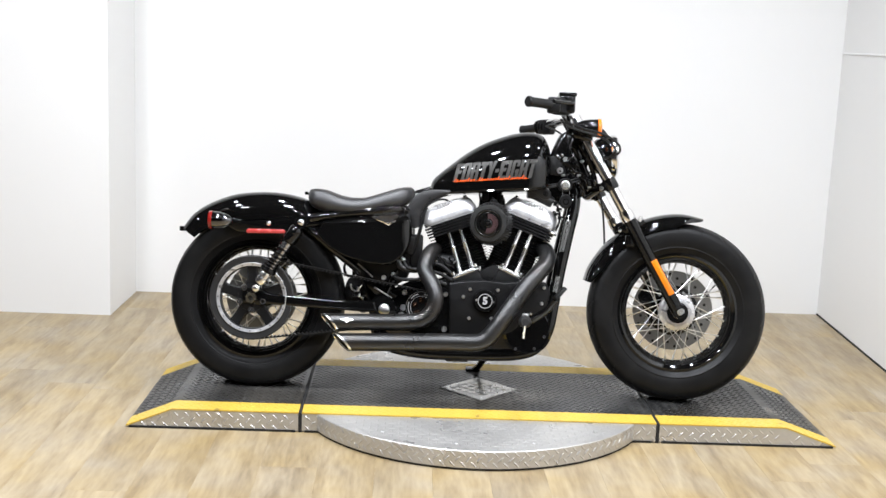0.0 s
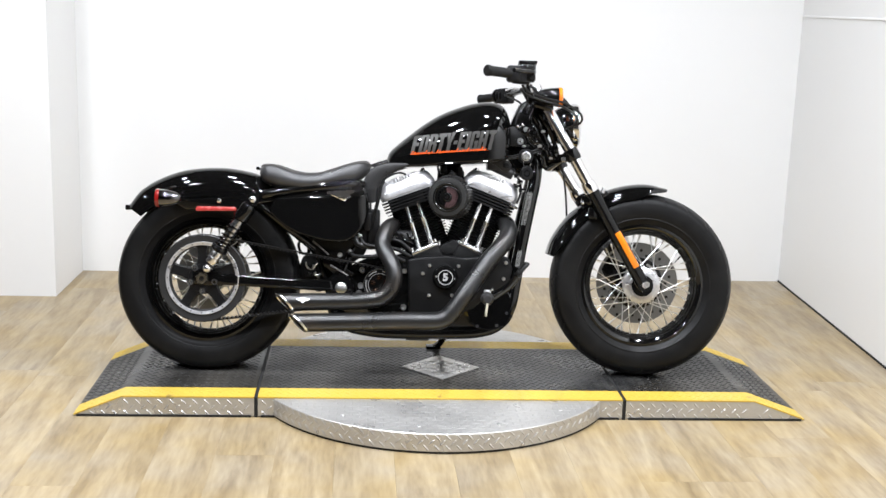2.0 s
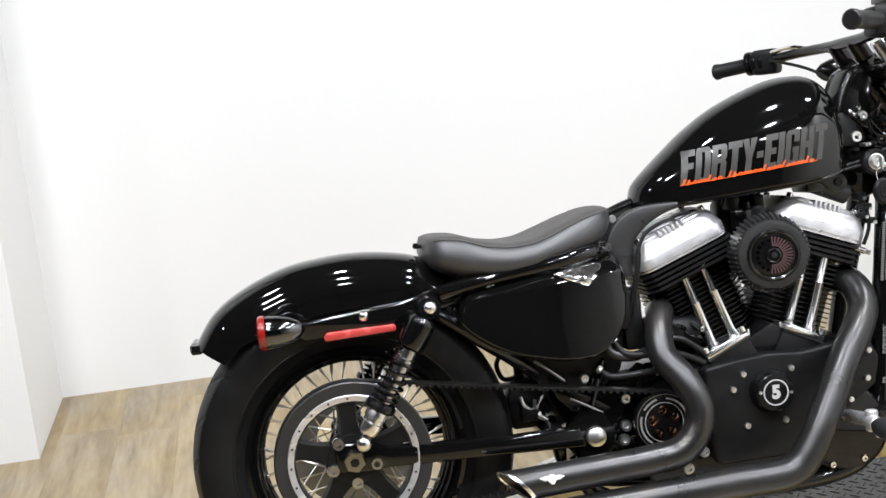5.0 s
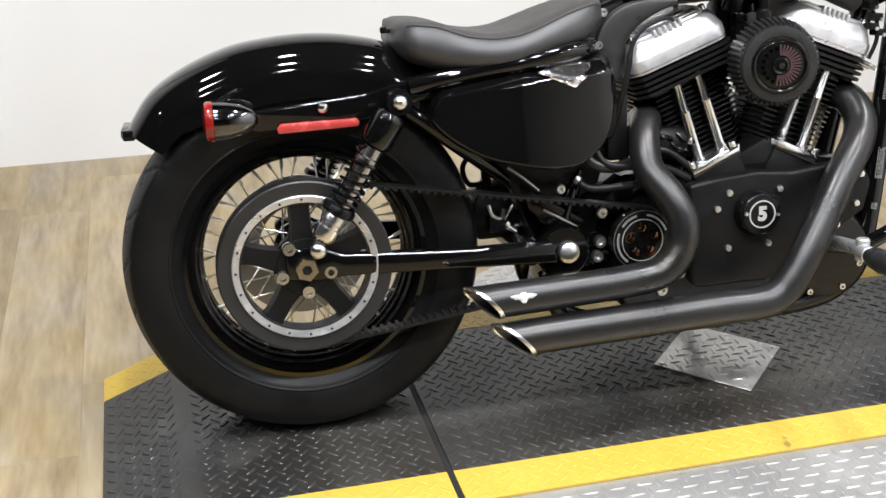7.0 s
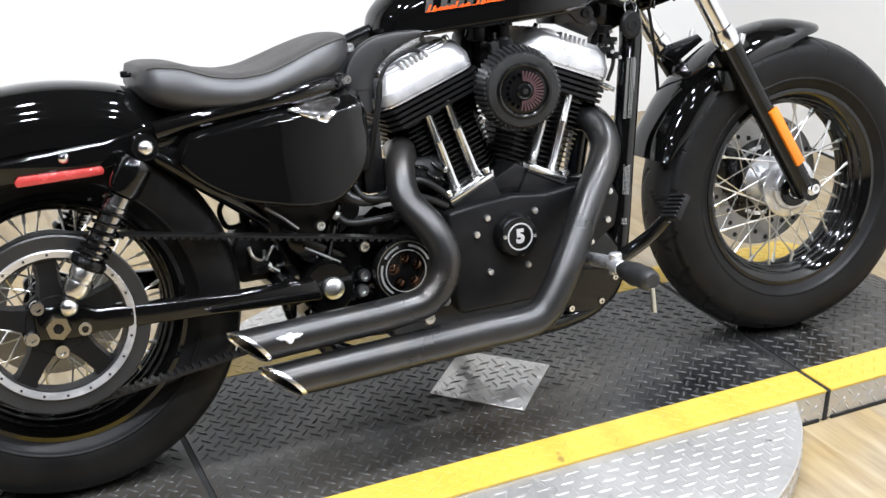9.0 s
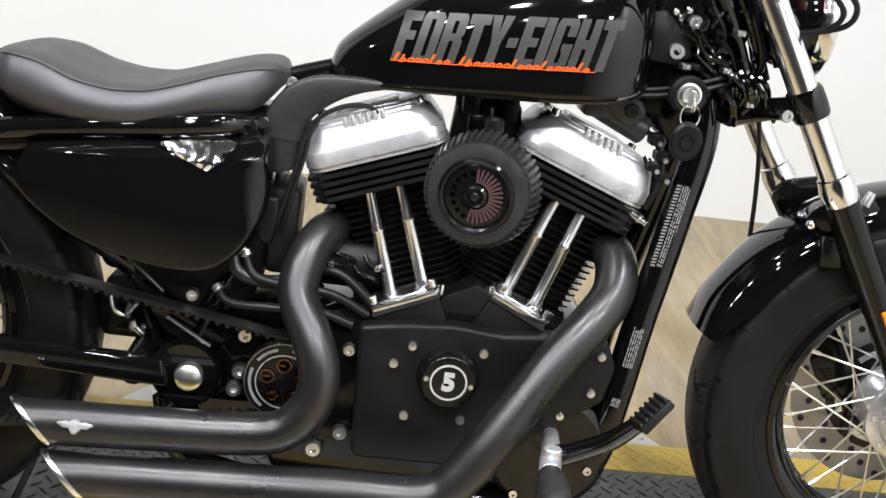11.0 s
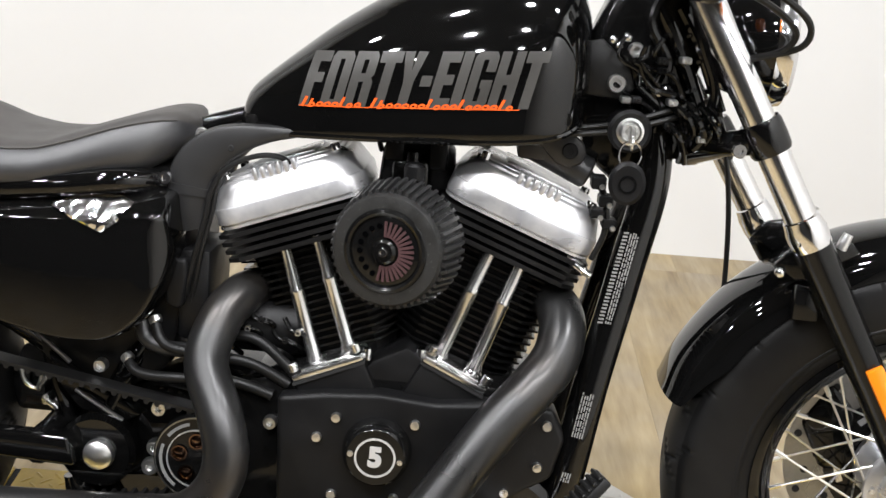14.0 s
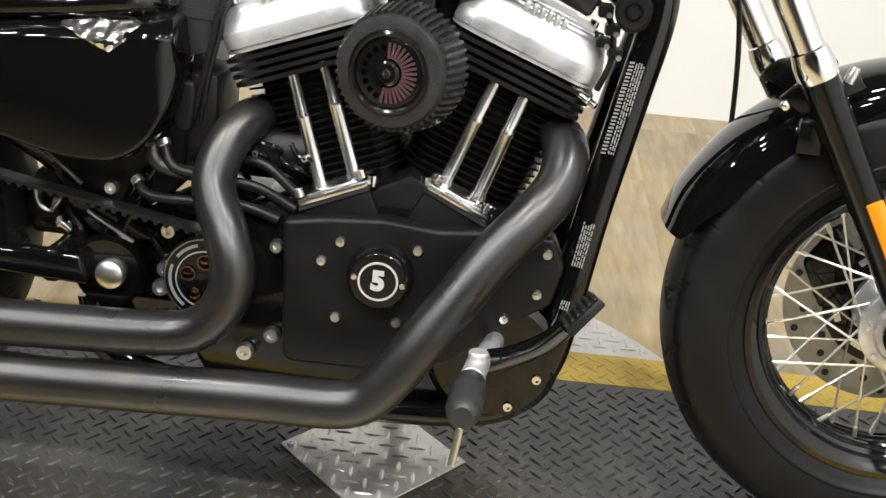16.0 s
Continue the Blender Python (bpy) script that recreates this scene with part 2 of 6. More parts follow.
def prism(poly, v0, v1, b=0.0, segs=2):
    """A plate: outline in (u, w), from v0 to v1."""
    bm = bmesh.new()
    a = [bm.verts.new((u, v0, w)) for u, w in poly]
    c = [bm.verts.new((u, v1, w)) for u, w in poly]
    bm.faces.new(a)
    bm.faces.new(c[::-1])
    for i in range(len(a)):
        j = (i + 1) % len(a)
        bm.faces.new((a[i], a[j], c[j], c[i]))
    bmesh.ops.recalc_face_normals(bm, faces=bm.faces[:])
    return bevel(bm, b, segs) if b else bm


def smooth_path(pts, n=8):
    """Catmull-Rom through the points."""
    p = [Vector(q) for q in pts]
    out = []
    for i in range(len(p) - 1):
        a, b, c, d = p[max(i - 1, 0)], p[i], p[i + 1], p[min(i + 2, len(p) - 1)]
        for k in range(n):
            t = k / n
            out.append(0.5 * (2 * b + (c - a) * t + (2 * a - 5 * b + 4 * c - d) * t * t + (3 * b - a - 3 * c + d) * t**3))
    return out + [p[-1]]


def rings(bm, loops, closed=False, cap=True):
    vs = [[bm.verts.new(q) for q in loop] for loop in loops]
    n = len(vs[0])
    for a, b in zip(vs, vs[1:] + ([vs[0]] if closed else [])):
        for i in range(n):
            bm.faces.new((a[i], a[(i + 1) % n], b[(i + 1) % n], b[i]))
    if cap and not closed:
        bm.faces.new(vs[0][::-1])
        bm.faces.new(vs[-1])
    return bm


def tube(pts, r, segs=12, n=8, cap=True, bm=None):
    """A swept tube; r: one radius or one for each point given."""
    line = smooth_path(pts, n) if n else [Vector(q) for q in pts]
    m = n or 1
    rad = [r] * len(line) if isinstance(r, (int, float)) else [
        r[min(i // m, len(r) - 1)] + (r[min(i // m + 1, len(r) - 1)] - r[min(i // m, len(r) - 1)]) * (i % m) / m for i in range(len(line))]
    loops, side = [], None
    for i, q in enumerate(line):
        d = (line[min(i + 1, len(line) - 1)] - line[max(i - 1, 0)]).normalized()
        if side is None:
            side = d.orthogonal().normalized()
        side = (side - d * side.dot(d)).normalized()
        up = d.cross(side)
        loops.append([q + rad[i] * (math.cos(2 * math.pi * k / segs) * side + math.sin(2 * math.pi * k / segs) * up) for k in range(segs)])
    return rings(bm or bmesh.new(), loops, cap=cap)


def band(rows, v0, v1, n=6):
    """A flat moulded band along (u, w, half width) rows, rounded at its edges."""
    line = smooth_path([(u, h, w) for u, w, h in rows], n)
    lo, hi = min(v0, v1), max(v0, v1)
    e = (hi - lo) * 0.32
    loops = []
    for i, p in enumerate(line):
        t = line[min(i + 1, len(line) - 1)] - line[max(i - 1, 0)]
        t = Vector((t.x, 0, t.z)).normalized()
        nrm, h = Vector((-t.z, 0, t.x)), p.y
        ring = []
        for k, v in ((-1, lo + e), (-1 + min(0.7, e * 0.35 / h), lo + e * 0.3), (-1 + min(0.9, e / h), lo), (1 - min(0.9, e / h), lo), (1 - min(0.7, e * 0.35 / h), lo + e * 0.3), (1, lo + e), (1, hi - e), (1 - min(0.9, e / h), hi), (-1 + min(0.9, e / h), hi), (-1, hi - e)):
            ring.append(Vector((p.x, v, p.z)) + nrm * (k * h))
        loops.append(ring)
    return rings(bmesh.new(), loops)


def lathe(profile, center=(0, 0, 0), axis="v", segs=32, closed=False):
    """Revolve (radius, height) rows round an axis through center: 'v' (sideways), 'w' (up), 'u' (ahead) or a vector."""
    d = {"u": Vector((1, 0, 0)), "v": Vector((0, 1, 0)), "w": Vector((0, 0, 1))}.get(axis) if isinstance(axis, str) else Vector(axis).normalized()
    s = d.orthogonal().normalized()
    t = d.cross(s)
    c = Vector(center)
    loops = [[c + d * h + max(r, 1e-5) * (math.cos(2 * math.pi * k / segs) * s + math.sin(2 * math.pi * k / segs) * t) for k in range(segs)] for r, h in profile]
    bm = rings(bmesh.new(), loops, closed=closed)
    bmesh.ops.remove_doubles(bm, verts=bm.verts[:], dist=2e-5)
    return bm


def rod(a, b, r, segs=12, edge=0.0):
    a, b = Vector(a), Vector(b)
    h = (b - a).length
    e = edge or min(r * 0.15, h * 0.2)
    return lathe([(0, 0), (r - e, 0), (r, e), (r, h - e), (r - e, h), (0, h)], a, b - a, segs)


def bolt(c, r, h=0.006, axis=(0, -1, 0), socket=True):
    """A round-headed screw with a dimple; c: centre of its seat."""
    prof = [(0, 0), (r, 0), (r, h * 0.6), (r * 0.85, h), (r * 0.45, h)]
    prof += [(r * 0.42, h * 0.5), (0, h * 0.5)] if socket else [(0, h * 1.15)]
    return lathe(prof, c, axis, 14)


def dome(c, r, h, axis=(0, -1, 0)):
    """A domed cap with a short collar."""
    prof = [(0, 0), (r, 0), (r, h * 0.25)] + [(r * math.cos(radians(a)), h * 0.25 + h * 0.75 * math.sin(radians(a))) for a in range(15, 90, 15)] + [(0, h)]
    return lathe(prof, c, axis, 20)


def text_bm(body, size, bold=0.0, thick=0.0005, squeeze=1.0, shear=0.0, spacing=1.0):
    cu = bpy.data.curves.new("writing", "FONT")
    cu.body, cu.size, cu.offset, cu.extrude, cu.shear, cu.space_character = body, size, bold, thick, shear, spacing
    cu.align_x, cu.align_y, cu.resolution_u = "CENTER", "CENTER", 6
    ob = bpy.data.objects.new("writing", cu)
    scene.collection.objects.link(ob)
    bpy.context.view_layer.update()
    me = bpy.data.meshes.new_from_object(ob.evaluated_get(bpy.context.evaluated_depsgraph_get()))
    bm = bmesh.new()
    bm.from_mesh(me)
    bpy.data.objects.remove(ob)
    bpy.data.meshes.remove(me)
    bpy.data.curves.remove(cu)
    for v in bm.verts:
        v.co.x *= squeeze
    return bm


def lugs(name, spots, length, width, height, mat, parent, label=""):
    """Raised tread lugs: spots are (origin, along, normal)."""
    verts, faces = [], []
    for o, d, n in spots:
        s = n.cross(d)
        k = len(verts)
        for a, b, h in ((-1, 0, 0), (-0.5, -1, 0), (0.5, -1, 0), (1, 0, 0), (0.5, 1, 0), (-0.5, 1, 0), (-0.55, 0, 1), (0.55, 0, 1)):
            verts.append(o + d * (a * length / 2) + s * (b * width / 2) + n * (h * height))
        faces += [(k, k + 1, k + 6), (k + 1, k + 2, k + 7, k + 6), (k + 2, k + 3, k + 7), (k + 3, k + 4, k + 7), (k + 4, k + 5, k + 6, k + 7), (k + 5, k, k + 6)]
    me = bpy.data.meshes.new(name)
    me.from_pydata([tuple(v) for v in verts], [], faces)
    me.update()
    me.materials.append(mat)
    ob = new(name, me)
    ob.parent = parent
    return tagged(ob, label, kind="stuff")


def tread_spots(inside, x0, x1, y0, y1, place, pitch, square=False):
    """A tread pattern of alternating lugs; place maps (x, y) to origin and two directions."""
    out = []
    step = pitch if square else pitch * 0.7071
    for i in range(int((x1 - x0) / step) + 1):
        for j in range(int((y1 - y0) / step) + 1):
            x, y = x0 + i * step, y0 + j * step
            if (square or (i + j) % 2 == 0) and inside(x, y):
                o, ex, ey, n = place(x, y)
                d = ((ey if (i + j) % 2 else ex) if square else (ex + ey if i % 2 else ex - ey)).normalized()
                out.append((o, d, n))
    return out


# ---- room ----
BACK_Y, LEFT_X, RIGHT_X, NOOK_Y = 1.665, -0.815, 2.68, 1.15
CEILING = 3.1


def wall(name, bm, label, mat=None):
    return tagged(part(name, bm, mat or WALL), label, "wall", kind="structure")


wall("wall_back", box(LEFT_X - 0.1, RIGHT_X + 0.2, BACK_Y, BACK_Y + 0.12, 0, CEILING), "smooth white painted back wall of the display bay")
wall("wall_return", box(LEFT_X - 0.12, LEFT_X, NOOK_Y + 0.12, BACK_Y, 0, CEILING), "white painted side return beside the bay")
wall("wall_left", box(-5.0, LEFT_X, NOOK_Y, NOOK_Y + 0.12, 0, CEILING), "white painted wall projecting past the bay")
right = wall("wall_right", moved(box(0, 0.12, -8.62, 0, 0, CEILING), pose(RIGHT_X, BACK_Y, 0, 0, 0, -3.5)), "white painted side wall with a thin rail line")
tagged(part("trim_rail", moved(box(-0.005, 0, -8.6, -0.003, 1.328, 1.338, 0.002, 1), pose(RIGHT_X, BACK_Y, 0, 0, 0, -3.5)), WALL), "thin white rail along the side wall", "trim", kind="structure")
tagged(part("baseboard", moved(box(-0.004, 0, -8.6, -0.003, 0, 0.008), pose(RIGHT_X, BACK_Y, 0, 0, 0, -3.5)), DARK), "thin dark joint at the foot of the wall", "trim", kind="structure")
wall("wall_west", box(-5.12, -5.0, -7.0, NOOK_Y + 0.12, 0, CEILING), "plain dark showroom wall", SHOWROOM)
wall("wall_south", box(-5.12, 3.4, -7.12, -7.0, 0, CEILING), "plain dark showroom wall", SHOWROOM)
ceil = part("ceiling", box(-5.12, 3.4, -7.12, BACK_Y + 0.12, CEILING, CEILING + 0.1), CEIL)
tagged(ceil, "plain dark showroom ceiling", "ceiling", kind="structure")
floor = part("floor", box(-5.1, 3.3, -7.1, BACK_Y + 0.1, -0.06, -0.004), DARK)
tagged(floor, "light oak-look vinyl plank floor", "floor", kind="structure")


def lamp(x, y, size, watts, tilt=0.0):
    """A round ceiling downlight: trim ring, housing and its light."""
    base = thing("ceiling_light", "round white ceiling downlight, switched on", "lamp", pose(x, y, CEILING), "ceiling lights of the showroom")
    part("housing", lathe([(size * 0.5 + 0.012, 0), (size * 0.5 + 0.03, -0.004), (size * 0.5 + 0.03, -0.05), (size * 0.5 + 0.012, -0.06)], axis="w", closed=True), WALL, base)
    li = bpy.data.lights.new("light", "AREA")
    li.shape, li.size, li.energy, li.color = "DISK", size, watts, (0.975, 0.978, 1.0)
    o = new("light", li)
    o.matrix_basis = pose(x, y, CEILING - 0.05, tilt, 0, 0)
    return base


for gx in (-1.05, 0.0, 1.05, 2.05):
    for gy, share in ((-0.5, 1.2), (-1.75, 1.4), (-3.0, 0.6)):
        lamp(gx, gy, LAMP_SIZE, LAMP_WATTS * share)
# unseen extra downlight, added to brighten the left of the room
lamp(-2.6, -1.2, LAMP_SIZE, LAMP_WATTS)


# ---- turntable platform ----
TOP = 0.07
Y0, Y1, S = -0.385, 0.28, 0.09
XL, XLB, XG0, XG1, XRB, XR = -0.378, -0.225, 0.205, 1.42, 1.86, 2.037
table = thing("motorcycle_turntable", "low tread plate turntable, black deck with yellow edges", "display stand")


def deck_z(x):
    if x < XLB:
        return 0.008 + (TOP - 0.008) * (x - XL) / (XLB - XL)
    if x > XRB:
        return 0.008 + (TOP - 0.008) * (XR - x) / (XR - XRB)
    return TOP


def strip(xs, y0, y1, t0, t1, b=0.0):
    """A sheet that follows the deck, between t0 and t1 below its top."""
    up = [(x, max(deck_z(x) - t0, 0.001)) for x in xs]
    dn = [(x, max(deck_z(x) - t1, 0.0)) for x in xs]
    return prism(up + dn[::-1], y0, y1, b, 1)


G = 0.006
segments = {"ramp": ([XL, XLB, XG0 - G], [XG1 + G, XRB, XR]), "deck": ([XG0 + G, XG1 - G],)}
for kind, runs in segments.items():
    for xs in runs:
        n = kind + "_body"
        lowx = [(x, max(deck_z(x) - 0.004, 0.002)) for x in xs]
        body = part(n, prism(lowx + [(xs[-1], 0.004), (xs[0], 0.004)], Y0 + 0.002, Y1 - 0.002), PLATE, table, "bright aluminium tread plate side")
        part("black_base_and_gap", box(xs[0] + 0.01, xs[-1] - 0.01, Y0 - 0.001, Y1, 0, 0.0075), DARK, table)
        part("deck_panel", strip(xs, Y0 + S, Y1 - S, 0, 0.004), TREAD, table, "black painted tread plate")
        part("edge_stripe", strip(xs, Y0, Y0 + S - 0.0005, -0.0006, 0.004), YELLOW, table, "yellow painted edge")
        part("edge_stripe", strip(xs, Y1 - S + 0.0005, Y1, -0.0006, 0.004), YELLOW, table, "yellow painted edge")


def deck_place(x, y):
    h = 0.01
    ex = Vector((2 * h, 0, deck_z(x + h) - deck_z(x - h))).normalized()
    ey = Vector((0, 1, 0))
    return Vector((x, y, deck_z(x) + (0.0006 if not Y0 + S < y < Y1 - S else 0))), ex, ey, ex.cross(ey)


def off_joint(x):
    return min(abs(x - q) for q in (XG0, XG1, XLB, XRB)) > 0.013


DC, DR = (0.827, -0.053), 0.139
pitch = 0.0225
lugs("tread_pattern", tread_spots(lambda x, y: off_joint(x) and abs(x - DC[0]) + abs(y - DC[1]) > DR + 0.012, XL + 0.015, XR - 0.015, Y0 + S + 0.008, Y1 - S - 0.006, deck_place, pitch), 0.0275, 0.0066, 0.0018, TREAD_TOP, table)
lugs("tread_pattern", tread_spots(lambda x, y: off_joint(x), XL + 0.02, XR - 0.02, Y0 + 0.009, Y0 + S - 0.006, deck_place, pitch), 0.0265, 0.0064, 0.0012, YELLOW, table)
lugs("tread_pattern", tread_spots(lambda x, y: off_joint(x), XL + 0.02, XR - 0.02, Y1 - S + 0.009, Y1 - 0.006, deck_place, pitch), 0.0265, 0.0064, 0.0012, YELLOW, table)

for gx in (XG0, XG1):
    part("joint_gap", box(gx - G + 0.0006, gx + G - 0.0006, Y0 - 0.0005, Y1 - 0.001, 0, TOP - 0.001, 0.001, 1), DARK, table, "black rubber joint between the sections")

# the round table under the deck
RC, RR = Vector((0.80, -0.075, 0)), 0.62
disc = part("round_table", lathe([(0, 0.008), (RR, 0.008), (RR, 0.063), (RR - 0.002, 0.065), (0, 0.065)], RC, "w", 128), PLATE, table, "round bright aluminium tread plate table")
# black ring paints the shadow gap below the table's edge
part("black_base_and_gap", lathe([(0.4, 0), (RR - 0.003, 0), (RR - 0.003, 0.009), (0.4, 0.009)], RC, "w", 96, closed=True), DARK, table)
flat = lambda x, y: (Vector((x, y, 0.065)), Vector((1, 0, 0)), Vector((0, 1, 0)), Vector((0, 0, 1)))
lugs("tread_pattern", tread_spots(lambda x, y: math.hypot(x - RC.x, y - RC.y) < RR - 0.013 and not Y0 - 0.01 < y < Y1 + 0.01, RC.x - RR, RC.x + RR, RC.y - RR, RC.y + RR, flat, 0.024, True), 0.030, 0.0075, 0.0012, PLATE, disc)


def rim_place(x, y):
    a = x / RR
    n = Vector((math.cos(a), math.sin(a), 0))
    return RC + n * RR + Vector((0, 0, y)), Vector((-n.y, n.x, 0)), Vector((0, 0, 1)), n


lugs("tread_pattern", tread_spots(lambda x, y: not Y0 < (RC + Vector((math.cos(x / RR), math.sin(x / RR), 0)) * RR).y < Y1, -math.pi * RR, math.pi * RR, 0.02, 0.062, rim_place, 0.024), 0.027, 0.007, 0.0022, PLATE, disc)


def front_place(x, y):
    return Vector((x, Y0 + 0.002, y)), Vector((1, 0, 0)), Vector((0, 0, 1)), Vector((0, -1, 0))


lugs("tread_pattern", tread_spots(lambda x, y: off_joint(x) and y < deck_z(x) - 0.012 and abs(x - RC.x) > 0.53, XL + 0.02, XR - 0.02, 0.014, 0.06, front_place, 0.026), 0.024, 0.006, 0.0022, PLATE, table)

# the square service plate, set cornerwise in the deck
cover = part("service_plate", moved(box(-DR / 1.4142, DR / 1.4142, -DR / 1.4142, DR / 1.4142, TOP + 0.0005, TOP + 0.003, 0.001, 1), pose(*DC, 0, 0, 0, 45)), PLATE, table, "square bright tread plate cover, set cornerwise")
lugs("tread_pattern", tread_spots(lambda x, y: abs(x - DC[0]) + abs(y - DC[1]) < DR - 0.014, DC[0] - DR, DC[0] + DR, DC[1] - DR, DC[1] + DR, lambda x, y: (Vector((x, y, TOP + 0.003)), Vector((1, 0, 0)), Vector((0, 1, 0)), Vector((0, 0, 1))), 0.0225, True), 0.028, 0.0058, 0.0018, PLATE, cover)
for dx, dy in ((1, 0), (-1, 0), (0, 1), (0, -1)):
    part("screw", bolt((DC[0] + dx * (DR - 0.016), DC[1] + dy * (DR - 0.016), TOP + 0.003), 0.005, 0.003, (0, 0, 1)), STEEL, cover)
for a in range(-150, -20, 26):
    part("screw", bolt((RC.x + (RR - 0.06) * math.cos(radians(a)), RC.y + (RR - 0.06) * math.sin(radians(a)), 0.065), 0.006, 0.003, (0, 0, 1)), STEEL, disc)


# ---- motorcycle: u ahead along x, v to its left, w up; leans on its stand ----
bike = thing("motorcycle", "gloss black cruiser motorcycle leaning on its side stand", "motorcycle",
             Matrix.Translation((0, -0.041, TOP)) @ Matrix.Rotation(radians(-2.1), 4, "Z") @ Matrix.Rotation(radians(-10), 4, "X"))
RA, FA = Vector((0.012, -0.006, 0.304)), Vector((1.526, -0.008, 0.3195))
PA = Vector((0.004, 0, 0.311))
OUT = (0, -1, 0)


def tyre(c, R, hw, rb, parent, label):
    """A fat tyre: rounded carcass with cut tread grooves."""
    bm = bmesh.new()
    sec = []
    prof = [(rb - 0.004, -hw * 0.66), (rb + 0.004, -hw * 0.74), (rb + 0.016, -hw * 0.86), (rb + 0.022, -hw * 0.905), (rb + 0.0235, -hw * 0.94), (rb + 0.027, -hw * 0.95), (rb + 0.0285, -hw * 0.935), (rb + 0.038, -hw * 0.975), (rb + 0.056, -hw * 1.0), (rb + 0.076, -hw * 0.985)]
    steps = 22
    a0 = -hw * 0.94
    for r, v in prof:
        sec.append((r, v, 0))
    for i in range(steps + 1):
        v = a0 + (-2 * a0) * i / steps
        drop = (R - (rb + 0.089)) * (abs(v / a0) ** 2.6)
        sec.append((R - drop, v, 1))
    for r, v in prof[::-1]:
        sec.append((r, -v, 0))
    n = 768
    loops = []
    for k in range(n):
        a = 2 * math.pi * k / n
        loop = []
        for r, v, t in sec:
            if t:
                q = abs(v) / hw
                a1 = a * 22 / (2 * math.pi) + (0.5 if v > 0 else 0)
                if 0.46 < q < 0.93 and (a1 + 0.55 * q * q) % 1.0 < 0.055:
                    r -= 0.0045
                if 0.10 < q < 0.62 and (a1 + 0.45 - 0.9 * q) % 1.0 < 0.06:
                    r -= 0.0045
            q = c + Vector((r * math.cos(a), v, r * math.sin(a)))
            q.z = max(q.z, 0.1763 * q.y + 0.001)
            loop.append(q)
        loops.append(loop)
    vs = [[bm.verts.new(q) for q in loop] for loop in loops]
    m = len(sec)
    for i in range(n):
        a, b = vs[i], vs[(i + 1) % n]
        for j in range(m):
            bm.faces.new((a[j], a[(j + 1) % m], b[(j + 1) % m], b[j]))
    ob = part("tyre", bm, RUBBER, parent, label, 50)
    # second, lighter rubber for the worn tread, with top light painted in
    ob.data.materials.append(WORN_LIT)
    k = len(prof)
    for i, f in enumerate(ob.data.polygons):
        f.material_index = 1 if k + 2 <= i % m < k + steps - 2 else 0
    return ob


def rim(c, rb, hw, parent):
    w = hw * 0.74
    inner = [-w + 0.004 + (2 * w - 0.008) * i / 48 for i in range(49)]
    prof = [(rb + 0.006, -w), (rb + 0.005, -w - 0.004), (rb - 0.003, -w - 0.005), (rb - 0.008, -w - 0.002)]
    prof += [(rb - 0.011 - 0.019 * (1 - (v / w) ** 2) - 0.0016 * math.cos(2 * math.pi * 3.5 * v / w), v) for v in inner]
    prof += [(rb - 0.008, w + 0.002), (rb - 0.003, w + 0.005), (rb + 0.005, w + 0.004), (rb + 0.006, w), (rb - 0.006, w * 0.6), (rb - 0.018, w * 0.28), (rb - 0.018, -w * 0.28), (rb - 0.006, -w * 0.6)]
    return part("rim", lathe(prof, c, "v", 96, closed=True), RIM, parent, "gloss black steel rim")


def spokes(c, rb, flange, fv, parent, n=40):
    rr = rb - 0.027
    for i in range(n):
        side = -1 if i % 2 else 1
        a = 2 * math.pi * i / n
        lean = radians(62) * (1 if (i // 2) % 2 else -1)
        p = c + Vector((flange * math.cos(a + lean), side * fv, flange * math.sin(a + lean)))
        q = c + Vector((rr * math.cos(a), side * 0.012, rr * math.sin(a)))
        part("spoke", rod(p, q, 0.0017, 6), STEEL, parent)
        d = (p - q).normalized()
        part("spoke_nipple", rod(q - d * 0.003, q + d * 0.02, 0.0033, 6), STEEL, parent)


# rear wheel
rear = part("rear_wheel", lathe([(0, -0.06), (0.042, -0.06), (0.046, -0.054), (0.046, -0.046), (0.028, -0.04), (0.026, 0), (0.028, 0.04), (0.05, 0.046), (0.05, 0.056), (0, 0.06)], RA, "v", 40), GLOSS2, bike, "rear wheel with black rim and steel spokes")
tyre(RA, 0.3145, 0.080, 0.208, rear, "fat black road tyre with cut tread")
rim(RA, 0.208, 0.077, rear)
spokes(RA, 0.208, 0.042, 0.048, rear)
part("brake_disc", lathe([(0.075, 0.066), (0.13, 0.066), (0.13, 0.071), (0.075, 0.071)], RA, "v", 64, closed=True), DISC, rear)

# toothed pulley with its bright ring
PV = -0.112
pulley = part("drive_pulley", lathe([(0.109, PV + 0.018), (0.143, PV + 0.018), (0.143, PV - 0.012), (0.1485, PV - 0.0125), (0.1485, PV - 0.016), (0.146, PV - 0.018), (0.109, PV - 0.014)], PA, "v", 80, closed=True), PLASTIC, rear, "black five-spoke belt pulley with a bright ring")
part("pulley_ring", lathe([(0.1125, PV - 0.013), (0.1125, PV - 0.0185), (0.123, PV - 0.0205), (0.1245, PV - 0.019), (0.1245, PV - 0.013)], PA, "v", 80, closed=True), ALU, pulley, "brushed bright ring")
part("pulley_hub", lathe([(0, PV + 0.04), (0.05, PV + 0.04), (0.055, PV), (0.048, PV - 0.012), (0, PV - 0.014)], PA, "v", 40), MATT, pulley)
